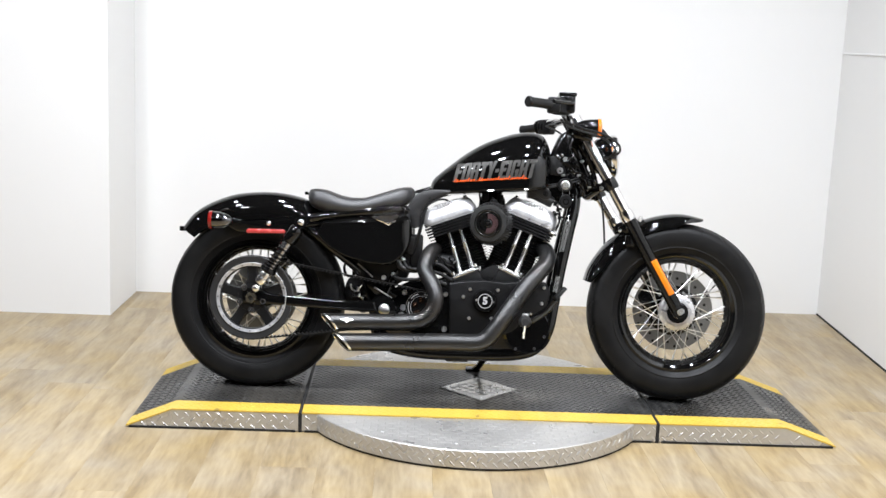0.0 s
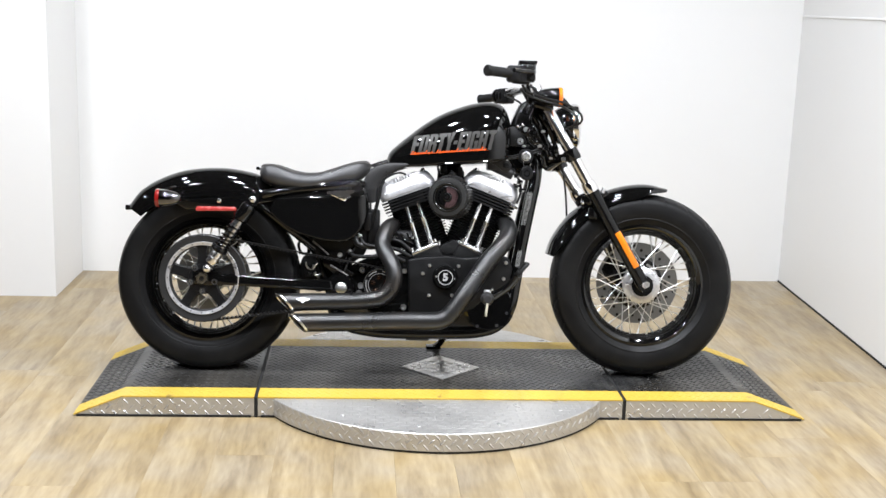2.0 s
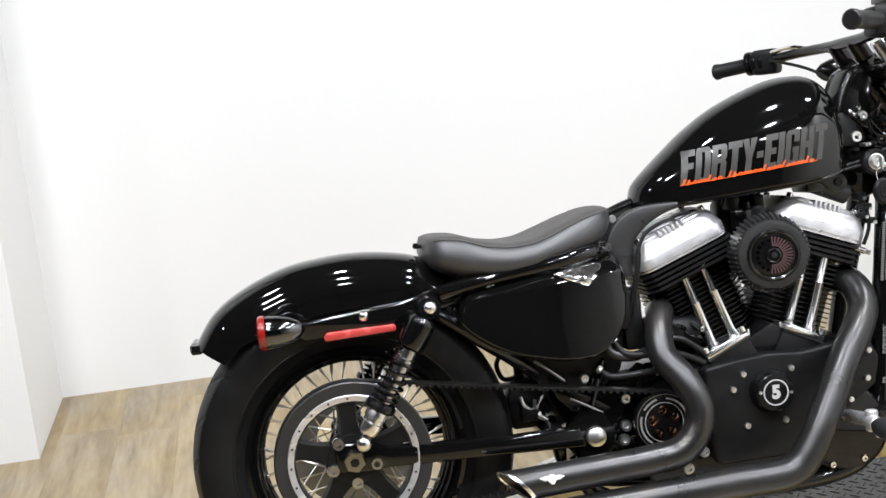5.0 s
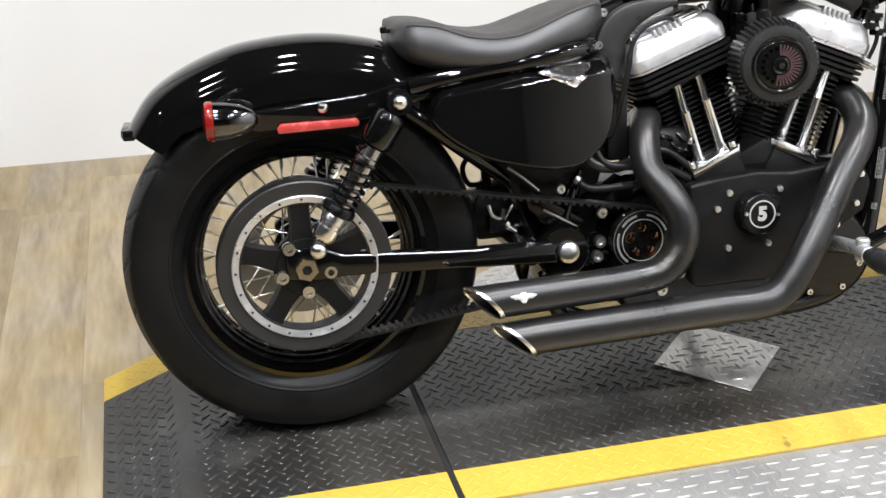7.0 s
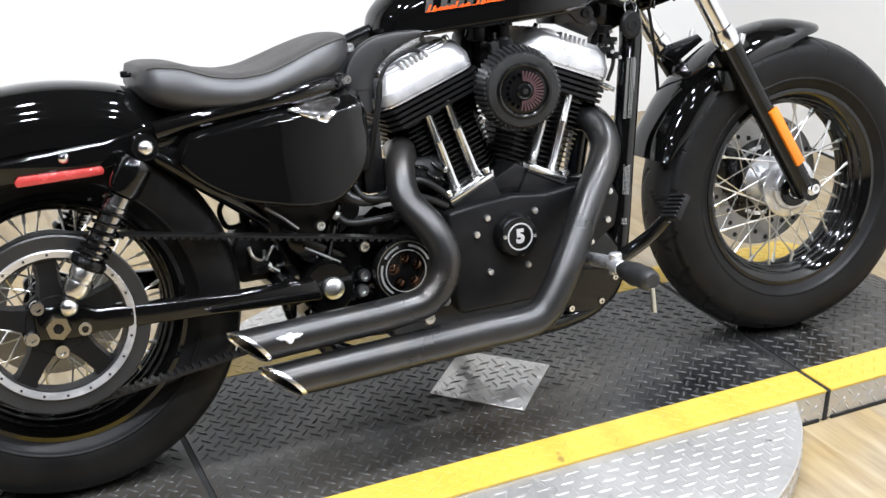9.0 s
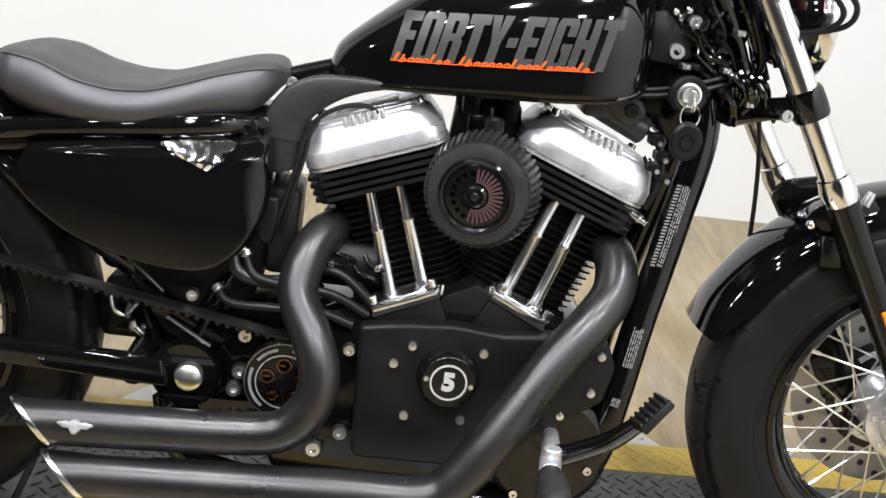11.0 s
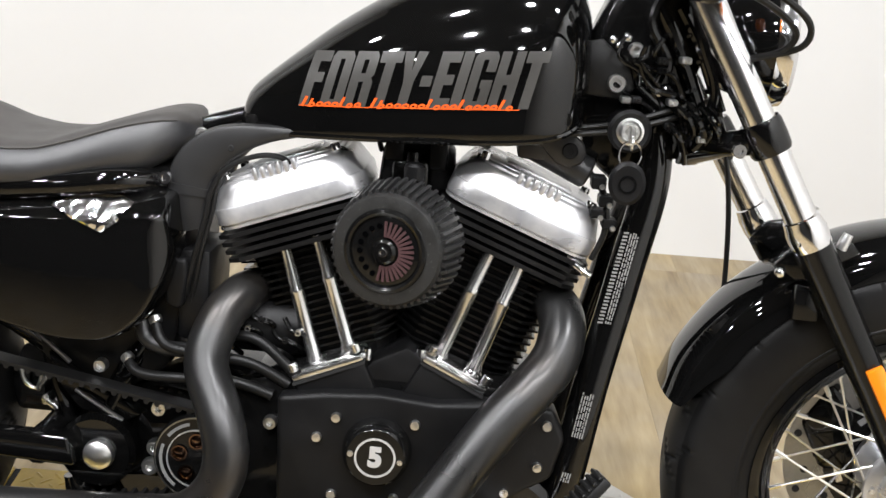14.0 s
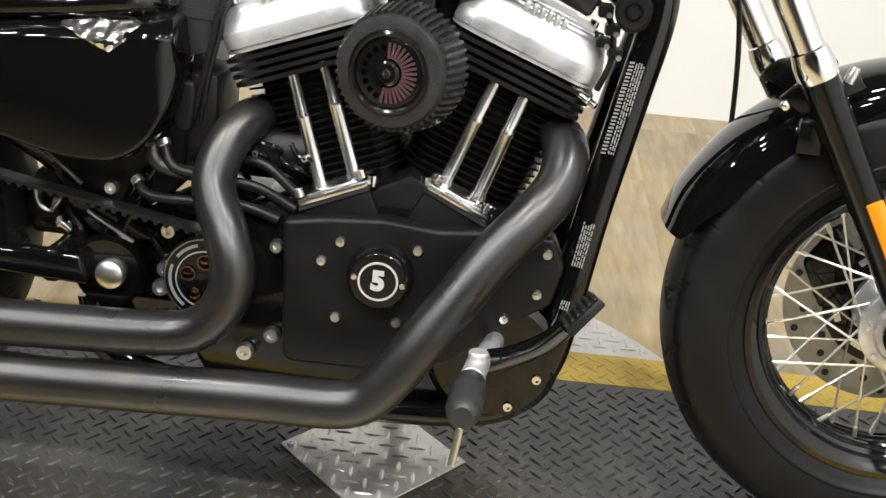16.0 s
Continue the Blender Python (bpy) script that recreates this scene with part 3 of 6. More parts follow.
for i in range(5):
    a = radians(92 + 72 * i)
    d, s = Vector((math.cos(a), 0, math.sin(a))), Vector((-math.sin(a), 0, math.cos(a)))
    bm = bmesh.new()
    loops = []
    for r, hw, v in ((0.035, 0.026, -0.010), (0.07, 0.019, -0.009), (0.1, 0.019, -0.010), (0.114, 0.024, -0.012)):
        o = PA + d * r
        loops.append([o + s * hw + Vector((0, PV + 0.012, 0)), o + s * hw * 0.8 + Vector((0, PV + v, 0)), o - s * hw * 0.8 + Vector((0, PV + v, 0)), o - s * hw + Vector((0, PV + 0.012, 0))])
    part("pulley_spoke", bevel(rings(bm, loops), 0.002, 2), MATT, pulley)
    b = a + radians(36)
    part("pulley_bolt", bolt(PA + Vector((0.043 * math.cos(b), PV - 0.012, 0.043 * math.sin(b))), 0.0125, 0.011), CAP, pulley)
# dark dots on the solid ring paint the shade of its holes
for i in range(20):
    a = 2 * math.pi * i / 20
    part("ring_hole_shade", lathe([(0, 0), (0.0022, 0), (0.0022, 0.0012), (0, 0.0012)], PA + Vector((0.118 * math.cos(a), PV - 0.0199, 0.118 * math.sin(a))), OUT, 8), DARK, pulley)
part("axle_nut", lathe([(0.009, -0.126), (0.0225, -0.126), (0.0225, -0.143), (0.0195, -0.150), (0.009, -0.150)], PA, "v", 6, closed=True), BRASS, bike, "dull zinc-plated axle nut")
# near-black axle end gives the nut its dark hole by colour
part("axle", rod(PA + Vector((0, -0.14, 0)), PA + Vector((0, 0.15, 0)), 0.0085), DARK, bike)

# drive belt round the pulley and the front sprocket
SP, SR, BR = Vector((0.606, 0, 0.303)), 0.056, 0.1465
d = SP - PA
base, al = math.atan2(d.z, d.x), math.acos((BR - SR) / math.hypot(d.x, d.z))
loop = [(PA.x + BR * math.cos(base + al + (2 * math.pi - 2 * al) * i / 60), PA.z + BR * math.sin(base + al + (2 * math.pi - 2 * al) * i / 60)) for i in range(61)]
loop += [(SP.x + SR * math.cos(base - al + 2 * al * i / 24), SP.z + SR * math.sin(base - al + 2 * al * i / 24)) for i in range(25)]
pts = [Vector((x, 0, z)) for x, z in loop]
lens = [0.0]
for p, q in zip(pts, pts[1:] + pts[:1]):
    lens.append(lens[-1] + (q - p).length)


def along(s):
    s %= lens[-1]
    i = max(k for k in range(len(pts)) if lens[k] <= s)
    p, q = pts[i], pts[(i + 1) % len(pts)]
    return p.lerp(q, (s - lens[i]) / max(lens[i + 1] - lens[i], 1e-9)), (q - p).normalized()


bm = bmesh.new()
BV0, BV1 = PV - 0.012, PV + 0.016
loops = []
for p, q0 in zip(pts, pts[1:] + pts[:1]):
    i = pts.index(p)
    t = (q0 - pts[i - 1]).normalized()
    nrm = Vector((t.z, 0, -t.x))
    loops.append([p + nrm * 0.0035 + Vector((0, BV0, 0)), p + nrm * 0.0035 + Vector((0, BV1, 0)), p - nrm * 0.0005 + Vector((0, BV1, 0)), p - nrm * 0.0005 + Vector((0, BV0, 0))])
rings(bm, loops, closed=True)
count = int(lens[-1] / 0.0139)
for k in range(count):
    p, t = along(k * lens[-1] / count)
    nrm = Vector((t.z, 0, -t.x))
    lo = []
    for v in (BV0, BV1):
        lo.append([p + t * 0.004 + Vector((0, v, 0)), p + t * 0.0022 - nrm * 0.005 + Vector((0, v, 0)), p - t * 0.0022 - nrm * 0.005 + Vector((0, v, 0)), p - t * 0.004 + Vector((0, v, 0))])
    rings(bm, lo)
part("drive_belt", bm, HOSE, bike, "toothed black rubber drive belt")

# front wheel
front = part("front_wheel", lathe([(0, -0.066), (0.019, -0.066), (0.020, -0.060), (0.044, -0.059), (0.047, -0.056), (0.048, -0.049), (0.060, -0.047), (0.0645, -0.044), (0.0645, -0.036), (0.058, -0.033), (0.046, -0.030), (0.036, -0.022), (0.034, 0.02), (0.05, 0.034), (0.055, 0.04), (0.055, 0.05), (0, 0.06)], FA, "v", 48), ALU, bike, "front wheel with bright hub, black rim and steel spokes")
part("hub_seal", lathe([(0.021, -0.058), (0.036, -0.0605), (0.038, -0.063), (0.036, -0.066), (0.021, -0.066)], FA, "v", 40, closed=True), GLOSS2, front, "black bearing cover")
part("hub_ring", lathe([(0.015, -0.064), (0.021, -0.064), (0.0215, -0.070), (0.0195, -0.073), (0.015, -0.073)], FA, "v", 32, closed=True), CHROME, front)
tyre(FA, 0.3205, 0.071, 0.208, front, "fat black road tyre with cut tread")
rim(FA, 0.208, 0.070, front)
spokes(FA, 0.208, 0.052, 0.042, front)
disc_f = part("brake_disc", lathe([(0.09, 0.06), (0.146, 0.06), (0.146, 0.065), (0.09, 0.065)], FA, "v", 72, closed=True), ROTOR, front, "drilled steel brake disc")
part("disc_carrier", lathe([(0.05, 0.052), (0.092, 0.058), (0.092, 0.066), (0.05, 0.062)], FA, "v", 48, closed=True), GLOSS2, front)
for i in range(5):
    a = radians(72 * i + 20)
    bm = bmesh.new()
    rings(bm, [[FA + Vector((r * math.cos(b), v, r * math.sin(b))) for r, v in ((0.070, 0.0545), (0.079, 0.0545), (0.079, 0.0585), (0.070, 0.0585))] for b in (a + radians(44) * k / 8 for k in range(9))])
    part("disc_carrier_arc", bm, CAP, front)
# the disc is solid: dark dots paint the shade of its drillings
for i in range(30):
    a = 2 * math.pi * i / 30
    r = (0.102, 0.118, 0.134)[i % 3]
    part("disc_hole_shade", lathe([(0, 0), (0.0055, 0), (0.0055, 0.0008), (0, 0.0008)], FA + Vector((r * math.cos(a), 0.0599, r * math.sin(a))), OUT, 8), DARK, disc_f)
for i in range(8):
    a = 2 * math.pi * i / 8
    part("hub_bolt", bolt(FA + Vector((0.056 * math.cos(a), -0.0505, 0.056 * math.sin(a))), 0.004, 0.003, OUT), STEEL, front)

# fork
FT = Vector((-0.506, 0, 0.862)).normalized()
for side in (-1, 1):
    v = side * 0.106
    foot = Vector((1.514 if side < 0 else 1.508, v, 0.330))
    FL = FT if side < 0 else Vector((-0.542, 0, 0.840))
    foot = foot - FL * (0.0 if side < 0 else 0.016)
    at = lambda s: foot + FL * s
    leg = part("fork_slider", join(
        lathe([(0, -0.026), (0.015, -0.026), (0.021, -0.02), (0.0235, 0.0), (0.0228, 0.05), (0.0225, 0.20), (0.0228, 0.30), (0.0236, 0.345), (0.0236, 0.365), (0.02, 0.368)], foot, FL, 28),
        lathe([(0, -0.02), (0.024, -0.02), (0.024, 0.02), (0, 0.02)], (1.522, v, 0.324), "v", 24)), GLOSS2, bike, "gloss black fork slider")
    part("fork_cap", lathe([(0.019, 0.360), (0.0240, 0.360), (0.0252, 0.366), (0.0252, 0.384), (0.0236, 0.390), (0.0225, 0.398), (0.019, 0.400)], foot, FL, 28, closed=True), CHROME, leg, "chrome dust cap")
    part("fork_tube", lathe([(0, 0.36), (0.0198, 0.36), (0.0198, 0.77 if side < 0 else 0.665), (0.017, 0.775 if side < 0 else 0.67), (0, 0.775 if side < 0 else 0.67)], foot, FL, 28), HARD_CHROME, bike, "chrome fork tube")
    part("axle_end", lathe([(0.006, 0), (0.0105, 0), (0.0105, 0.012), (0.006, 0.012)], (1.525, v + side * 0.018, 0.326), (0, side, 0), 16, closed=True), CHROME, leg)
    clamp = part("fork_clamp", join(lathe([(0.0195, 0.485), (0.0235, 0.485), (0.0255, 0.490), (0.026, 0.505), (0.0255, 0.522), (0.0235, 0.527), (0.0195, 0.527)], foot, FL, 28, closed=True),
                                    tube([at(0.505) + Vector((-0.012, 0, -0.007)), at(0.505) + Vector((-0.04, -side * 0.03, -0.015)), Vector((1.19, 0, 0.735))], [0.016, 0.016, 0.024], 12)), GLOSS, bike, "gloss black lower fork clamp")
    part("clamp_bolt", bolt(at(0.505) + Vector((-0.034, side * 0.022, -0.016)), 0.009, 0.007, (0, side, 0)), CAP, clamp)
    if side < 0:
        a, b = Vector((1.419, -0.134, 0.503)), Vector((1.489, -0.134, 0.384))
        d2 = (b - a).normalized()
        s2 = Vector((d2.z, 0, -d2.x))
        q = [a + s2 * 0.0108, a - s2 * 0.0108, b - s2 * 0.0108, b + s2 * 0.0108]
        part("fork_reflector", prism([(p.x, p.z) for p in q], -0.1355, -0.126, 0.002), AMBER, leg, "long amber side reflector")
part("front_axle", rod(FA + Vector((0, -0.12, 0.006)), FA + Vector((0, 0.12, 0.006)), 0.011), STEEL, bike)
part("brake_caliper", prism([(1.395, 0.365), (1.43, 0.30), (1.47, 0.30), (1.465, 0.39), (1.43, 0.425)], 0.045, 0.10, 0.008), GLOSS2, bike)


def fender(path, hw, drop, name, label, rolled, nose=0.0):
    """A rolled steel mudguard over a line of (u, w) points, curved in to both sides."""
    line = smooth_path([(u, 0, w) for u, w in path], 6)
    prof = []
    for i in range(21):
        a = math.pi * (1 - i / 20)
        prof.append((math.copysign(abs(math.cos(a)) ** (2 / rolled), math.cos(a)), math.sin(a) ** (2 / rolled) - 1))
    loops = []
    for i, p in enumerate(line):
        t = (line[min(i + 1, len(line) - 1)] - line[max(i - 1, 0)]).normalized()
        nrm = Vector((-t.z, 0, t.x))
        s = i / (len(line) - 1)
        f, wide = drop(s), hw * (1 - nose * max(0.0, (s - 0.84) / 0.16) ** 2)
        outer = [p + Vector((0, a * wide, 0)) + nrm * (b * f) for a, b in prof]
        inner = [p + Vector((0, a * (wide - 0.003), 0)) + nrm * (b * f - 0.0035 * (1 + b)) for a, b in prof[::-1]]
        loops.append(outer + inner)
    return part(name, rings(bmesh.new(), loops), GLOSS, bike, label, 40)


FF = [(1.188, 0.420), (1.209, 0.480), (1.268, 0.562), (1.355, 0.628), (1.440, 0.662), (1.53, 0.674), (1.610, 0.660)]
ff = fender(FF, 0.078, lambda s: 0.010 + (0.013 + 0.031 * min(1.0, s * 5)) * min(1.0, (1 - s) * 4), "front_fender", "short gloss black front mudguard", 2.3, 0.6)
for side in (-1, 1):
    part("fender_bracket", join(prism([(1.297, 0.612), (1.318, 0.634), (1.385, 0.650), (1.398, 0.636), (1.352, 0.606), (1.33, 0.592)], side * 0.083 - 0.006, side * 0.083 + 0.006, 0.004),
                                box(1.325, 1.357, side * 0.088 - 0.012, side * 0.088 + 0.012, 0.548, 0.590, 0.004)), GLOSS2, ff)
    part("fender_bolt", dome((1.305, side * 0.09, 0.604), 0.007, 0.007, (0, side, 0)), CAP, ff)
    part("fender_bolt", bolt((1.372, side * 0.09, 0.64), 0.007, 0.02, (0.3, 0, 0.9)), STEEL, ff)

RF = [(-0.269, 0.552), (-0.229, 0.606), (-0.168, 0.646), (-0.092, 0.676), (-0.02, 0.688), (0.05, 0.691), (0.12, 0.684), (0.18, 0.668), (0.225, 0.632), (0.256, 0.585), (0.285, 0.52)]
rf = fender(RF, 0.096, lambda s: min(0.066 + 0.136 * s, 0.1, 0.03 + 0.245 * (1 - s)), "rear_fender", "gloss black chopped rear mudguard", 2.8)
part("plate_bracket", join(box(-0.279, -0.262, -0.05, 0.05, 0.538, 0.553, 0.003), box(-0.276, -0.256, -0.062, -0.045, 0.536, 0.554, 0.003)), GLOSS2, rf)

# fender struts with red reflector, indicator and shock mounts
for side in (-1, 1):
    v = side * 0.102
    strut = part("fender_strut", prism([(-0.128, 0.602), (-0.12, 0.574), (-0.06, 0.542), (0.118, 0.55), (0.165, 0.56), (0.20, 0.572), (0.25, 0.578), (0.25, 0.606), (0.19, 0.61), (0.12, 0.594), (0.05, 0.588), (-0.06, 0.578)], v - 0.008, v + 0.008, 0.005, 3), GLOSS, bike, "gloss black mudguard strut")
    if side < 0:
        part("reflector", prism([(-0.024, 0.538), (0.109, 0.542), (0.112, 0.549), (0.108, 0.556), (-0.02, 0.555), (-0.027, 0.547)], -0.119, -0.109, 0.003), RED_PRISM, strut, "long red side reflector")
        part("strut_bolt", dome((0.052, -0.108, 0.576), 0.0095, 0.008), CHROME, strut)


def signal(c, back, lens_mat, label, r=0.030, l=0.07):
    """A bullet indicator; back: +1 when its lens faces astern, -1 ahead."""
    c = Vector(c)
    body = part("indicator", lathe([(0, l), (r * 0.25, l * 0.97), (r * 0.55, l * 0.85), (r * 0.8, l * 0.62), (r * 0.96, l * 0.3), (r, 0.004), (r, 0), (0, 0)], c, (back, 0, 0), 32), SMOKED, bike, label)
    part("indicator_lens", lathe([(r * 0.97, 0.0), (r * 1.06, -0.001), (r * 1.06, -0.009), (r * 0.98, -0.013), (r * 0.5, -0.016), (0, -0.017)], c, (back, 0, 0), 32), lens_mat, body)
    return body


sg = signal((-0.128, -0.205, 0.579), 1, RED, "dark chrome bullet indicator with red lens")
part("stem", rod((-0.114, -0.18, 0.579), (-0.114, -0.10, 0.584), 0.011), GLOSS2, sg)
part("stem", tube([(-0.121, -0.2, 0.606), (-0.09, -0.16, 0.618), (-0.075, -0.11, 0.612)], 0.004, 8), GLOSS2, sg)

# shocks
for side in (-1, 1):
    v = side * 0.152
    top, low = Vector((0.173, v, 0.583)), Vector((0.024, v, 0.350))
    ax = (low - top).normalized()
    L = (low - top).length
    shock = part("shock_absorber", lathe([(0, 0.02), (0.021, 0.022), (0.0265, 0.028), (0.0275, 0.034), (0.0275, 0.074), (0.0245, 0.082), (0.013, 0.086), (0.013, 0.205), (0, 0.205)], top, ax, 28), GLOSS, bike, "rear shock absorber with black spring and chrome body")
    part("shock_eye", lathe([(0.008, -0.012), (0.021, -0.012), (0.021, 0.012), (0.008, 0.012)], top, "v", 24, closed=True), GLOSS2, shock)
    coil, turns = [], 7
    s1 = ax.orthogonal().normalized()
    s2 = ax.cross(s1)
    for i in range(turns * 20 + 1):
        a = 2 * math.pi * i / 20
        h = 0.088 + 0.112 * (i / (turns * 20)) ** 0.66
        coil.append(top + ax * h + 0.0232 * (math.cos(a) * s1 + math.sin(a) * s2))
    part("spring", tube(coil, 0.0032, 8, 0), GLOSS, shock, "gloss black coil spring")
    part("spring_seat", lathe([(0.012, 0.198), (0.0285, 0.198), (0.030, 0.202), (0.030, 0.208), (0.0265, 0.212), (0.012, 0.212)], top, ax, 28, closed=True), GLOSS2, shock)
    part("shock_rod", lathe([(0, 0.086), (0.0185, 0.086), (0.0185, 0.103), (0.0205, 0.105), (0.0205, 0.112), (0.0185, 0.114), (0.0185, 0.204), (0, 0.204)], top, ax, 24), DAMPER, shock, "dark bright-finished damper tube")
    part("shock_body", lathe([(0, 0.208), (0.0185, 0.208), (0.0205, 0.213), (0.0215, 0.217), (0.0215, 0.228), (0.0195, 0.230), (0.0195, 0.236), (0.0215, 0.238), (0.0215, L - 0.024), (0.018, L - 0.016), (0, L - 0.016)], top, ax, 28), CAP, shock, "bright zinc damper body")
    part("shock_bolt", dome(top + Vector((0, side * 0.012, 0)), 0.0125, 0.012, (0, side, 0)), CAP, shock)
    part("shock_bolt", dome(low + Vector((0, side * 0.004, -0.004)), 0.0145, 0.015, (0, side, 0)), CAP, shock)

# swing arm
for side in (-1, 1):
    v = side * 0.118
    part("swing_arm", prism([(-0.03, 0.335), (-0.02, 0.345), (0.03, 0.345), (0.07, 0.328), (0.3, 0.315), (0.44, 0.315), (0.45, 0.275), (0.3, 0.281), (0.07, 0.289), (0.03, 0.285), (-0.03, 0.29)], v - 0.014, v + 0.014, 0.006, 3), GLOSS, bike, "gloss black swing arm")
pivot = part("swing_pivot", lathe([(0, -0.075), (0.047, -0.075), (0.05, -0.08), (0.05, -0.10), (0.044, -0.108), (0, -0.108)], (0.468, 0, 0.288), "v", 40), GLOSS, bike, "black swing arm pivot with chrome cap")
part("pivot_cap", lathe([(0, 0.0), (0.0195, 0.0), (0.0205, 0.004), (0.0185, 0.012), (0.0125, 0.016), (0, 0.0175)], (0.474, -0.107, 0.288), OUT, 32), STEEL, pivot)
part("swing_cross", rod((0.40, -0.13, 0.295), (0.40, 0.13, 0.295), 0.022), GLOSS2, bike)

# ---- frame, seat, side cover ----
for side in (-1, 1):
    v = side
    part("frame_tube", tube([(1.129, v * 0.035, 0.80), (1.139, v * 0.055, 0.70), (1.117, v * 0.075, 0.58), (1.090, v * 0.09, 0.44), (1.072, v * 0.098, 0.32), (1.058, v * 0.1, 0.235), (1.025, v * 0.1, 0.175), (0.965, v * 0.1, 0.147), (0.85, v * 0.1, 0.137), (0.6, v * 0.1, 0.137), (0.47, v * 0.095, 0.17), (0.44, v * 0.09, 0.25)], [0.0225] * 5 + [0.021] + [0.0185] * 6, 16), GLOSS, bike, "gloss black frame tube")
    part("frame_tube", tube([(0.20, v * 0.105, 0.600), (0.3, v * 0.115, 0.618), (0.42, v * 0.118, 0.634), (0.50, v * 0.105, 0.644), (0.535, v * 0.06, 0.632), (0.54, v * 0.04, 0.58), (0.54, v * 0.04, 0.5), (0.50, v * 0.06, 0.40), (0.46, v * 0.08, 0.30)], 0.017, 12), GLOSS, bike, "gloss black frame tube")
    part("frame_cover", band([(0.576, 0.585, 0.016), (0.569, 0.608, 0.021), (0.567, 0.632, 0.0265), (0.570, 0.655, 0.0275), (0.584, 0.677, 0.027), (0.606, 0.694, 0.0235), (0.636, 0.706, 0.0165), (0.668, 0.713, 0.010), (0.700, 0.717, 0.006)], v * 0.060, v * 0.079), PLASTIC, bike, "wide matt black moulded frame cover")
    part("cover_strap", band([(0.5662, 0.628, 0.0285), (0.5665, 0.634, 0.0285), (0.5672, 0.640, 0.0285)], v * 0.059, v * 0.0805), PLASTIC, bike)
part("backbone", tube([(0.52, 0, 0.685), (0.568, 0, 0.708), (0.63, 0, 0.728), (0.72, 0, 0.755), (0.90, 0, 0.80), (1.08, 0, 0.84)], [0.011, 0.011, 0.012, 0.02, 0.03, 0.03], 14), GLOSS2, bike)
# dark button on the cover, painted as the shade in a hole
part("cover_hole_shade", bolt((0.619, -0.0785, 0.691), 0.0042, 0.002), DARK, bike)
part("frame_bolt", bolt((0.570, -0.03, 0.700), 0.008, 0.006), STEEL, bike)
part("cover_screw", bolt((0.541, -0.085, 0.649), 0.0085, 0.006), CHROME, bike)
part("battery_box", prism([(0.27, 0.60), (0.52, 0.62), (0.565, 0.60), (0.572, 0.50), (0.55, 0.40), (0.50, 0.365), (0.43, 0.36), (0.395, 0.385), (0.355, 0.425), (0.30, 0.49)], -0.07, 0.11, 0.012), MATT, bike)
part("seat_support", prism([(0.22, 0.64), (0.55, 0.66), (0.53, 0.61), (0.24, 0.60)], -0.085, 0.085, 0.01), GLOSS2, bike)

# seat
def along_u(rows, u):
    for (u0, *a), (u1, *b) in zip(rows, rows[1:]):
        if u <= u1:
            k = max(0.0, min(1.0, (u - u0) / (u1 - u0)))
            return [p + (q - p) * k for p, q in zip(a, b)]
    return list(rows[-1][1:])


# u, crown, edge height, foot, half width at the edge, half width at the foot
SEAT = [(0.183, 0.693, 0.686, 0.666, 0.06, 0.045), (0.190, 0.705, 0.698, 0.652, 0.098, 0.075), (0.205, 0.7095, 0.704, 0.638, 0.117, 0.096), (0.25, 0.7065, 0.699, 0.625, 0.126, 0.113), (0.30, 0.689, 0.680, 0.621, 0.131, 0.122),
        (0.345, 0.681, 0.674, 0.621, 0.133, 0.124), (0.39, 0.683, 0.677, 0.625, 0.129, 0.119), (0.43, 0.697, 0.689, 0.634, 0.122, 0.112), (0.475, 0.713, 0.706, 0.641, 0.112, 0.101), (0.51, 0.7245, 0.716, 0.650, 0.102, 0.091), (0.537, 0.7295, 0.7205, 0.668, 0.088, 0.079), (0.552, 0.7285, 0.7195, 0.686, 0.07, 0.066), (0.561, 0.723, 0.7155, 0.698, 0.05, 0.048), (0.566, 0.713, 0.709, 0.702, 0.025, 0.025)]
loops, piping = [], {-1: [], 1: []}
for i in range(45):
    u = 0.183 + (0.566 - 0.183) * i / 44
    c, e, f, we, wf = [sum(along_u(SEAT, u + 0.018 * (j / 6 - 1))[q] * (1 - abs(j / 6 - 1)) for j in range(13)) / 6 for q in range(5)] if 0.2 < u < 0.545 else along_u(SEAT, u)
    half = [(0, c), (we * 0.35, c - (c - e) * 0.03), (we * 0.65, c - (c - e) * 0.14), (we * 0.84, c - (c - e) * 0.42), (we * 0.94, e - 0.002), (we * 1.0, e - 0.012), (we * 1.05, e - 0.45 * (e - f)), (we * 1.03, e - 0.75 * (e - f)), (wf * 1.0, f + 0.1 * (e - f)), (wf * 0.93, f + 0.01 * (e - f)), (wf * 0.5, f)]
    loops.append([(u, a, b) for a, b in half] + [(u, -a, b) for a, b in half[:0:-1]])
    for s in (-1, 1):
        piping[s].append((u, s * we * 0.94, e - 0.001))
seat = part("seat", rings(bmesh.new(), loops), VINYL, bike, "black vinyl solo seat with a duller top panel", 60)
seat.data.materials.append(SUEDE)
for k, f in enumerate(seat.data.polygons):
    f.material_index = 1 if k < 44 * 21 and (k % 21 < 4 or k % 21 > 16) else 0
for s in (-1, 1):
    part("piping", tube(piping[s][2:-2], 0.0014, 6, 1), SUEDE, seat)
part("seat_bracket", rod((0.186, -0.035, 0.690), (0.168, -0.035, 0.690), 0.004), GLOSS2, seat)
part("seat_bolt", bolt((0.172, -0.035, 0.688), 0.006, 0.009, (0, 0, 1)), GLOSS2, seat)

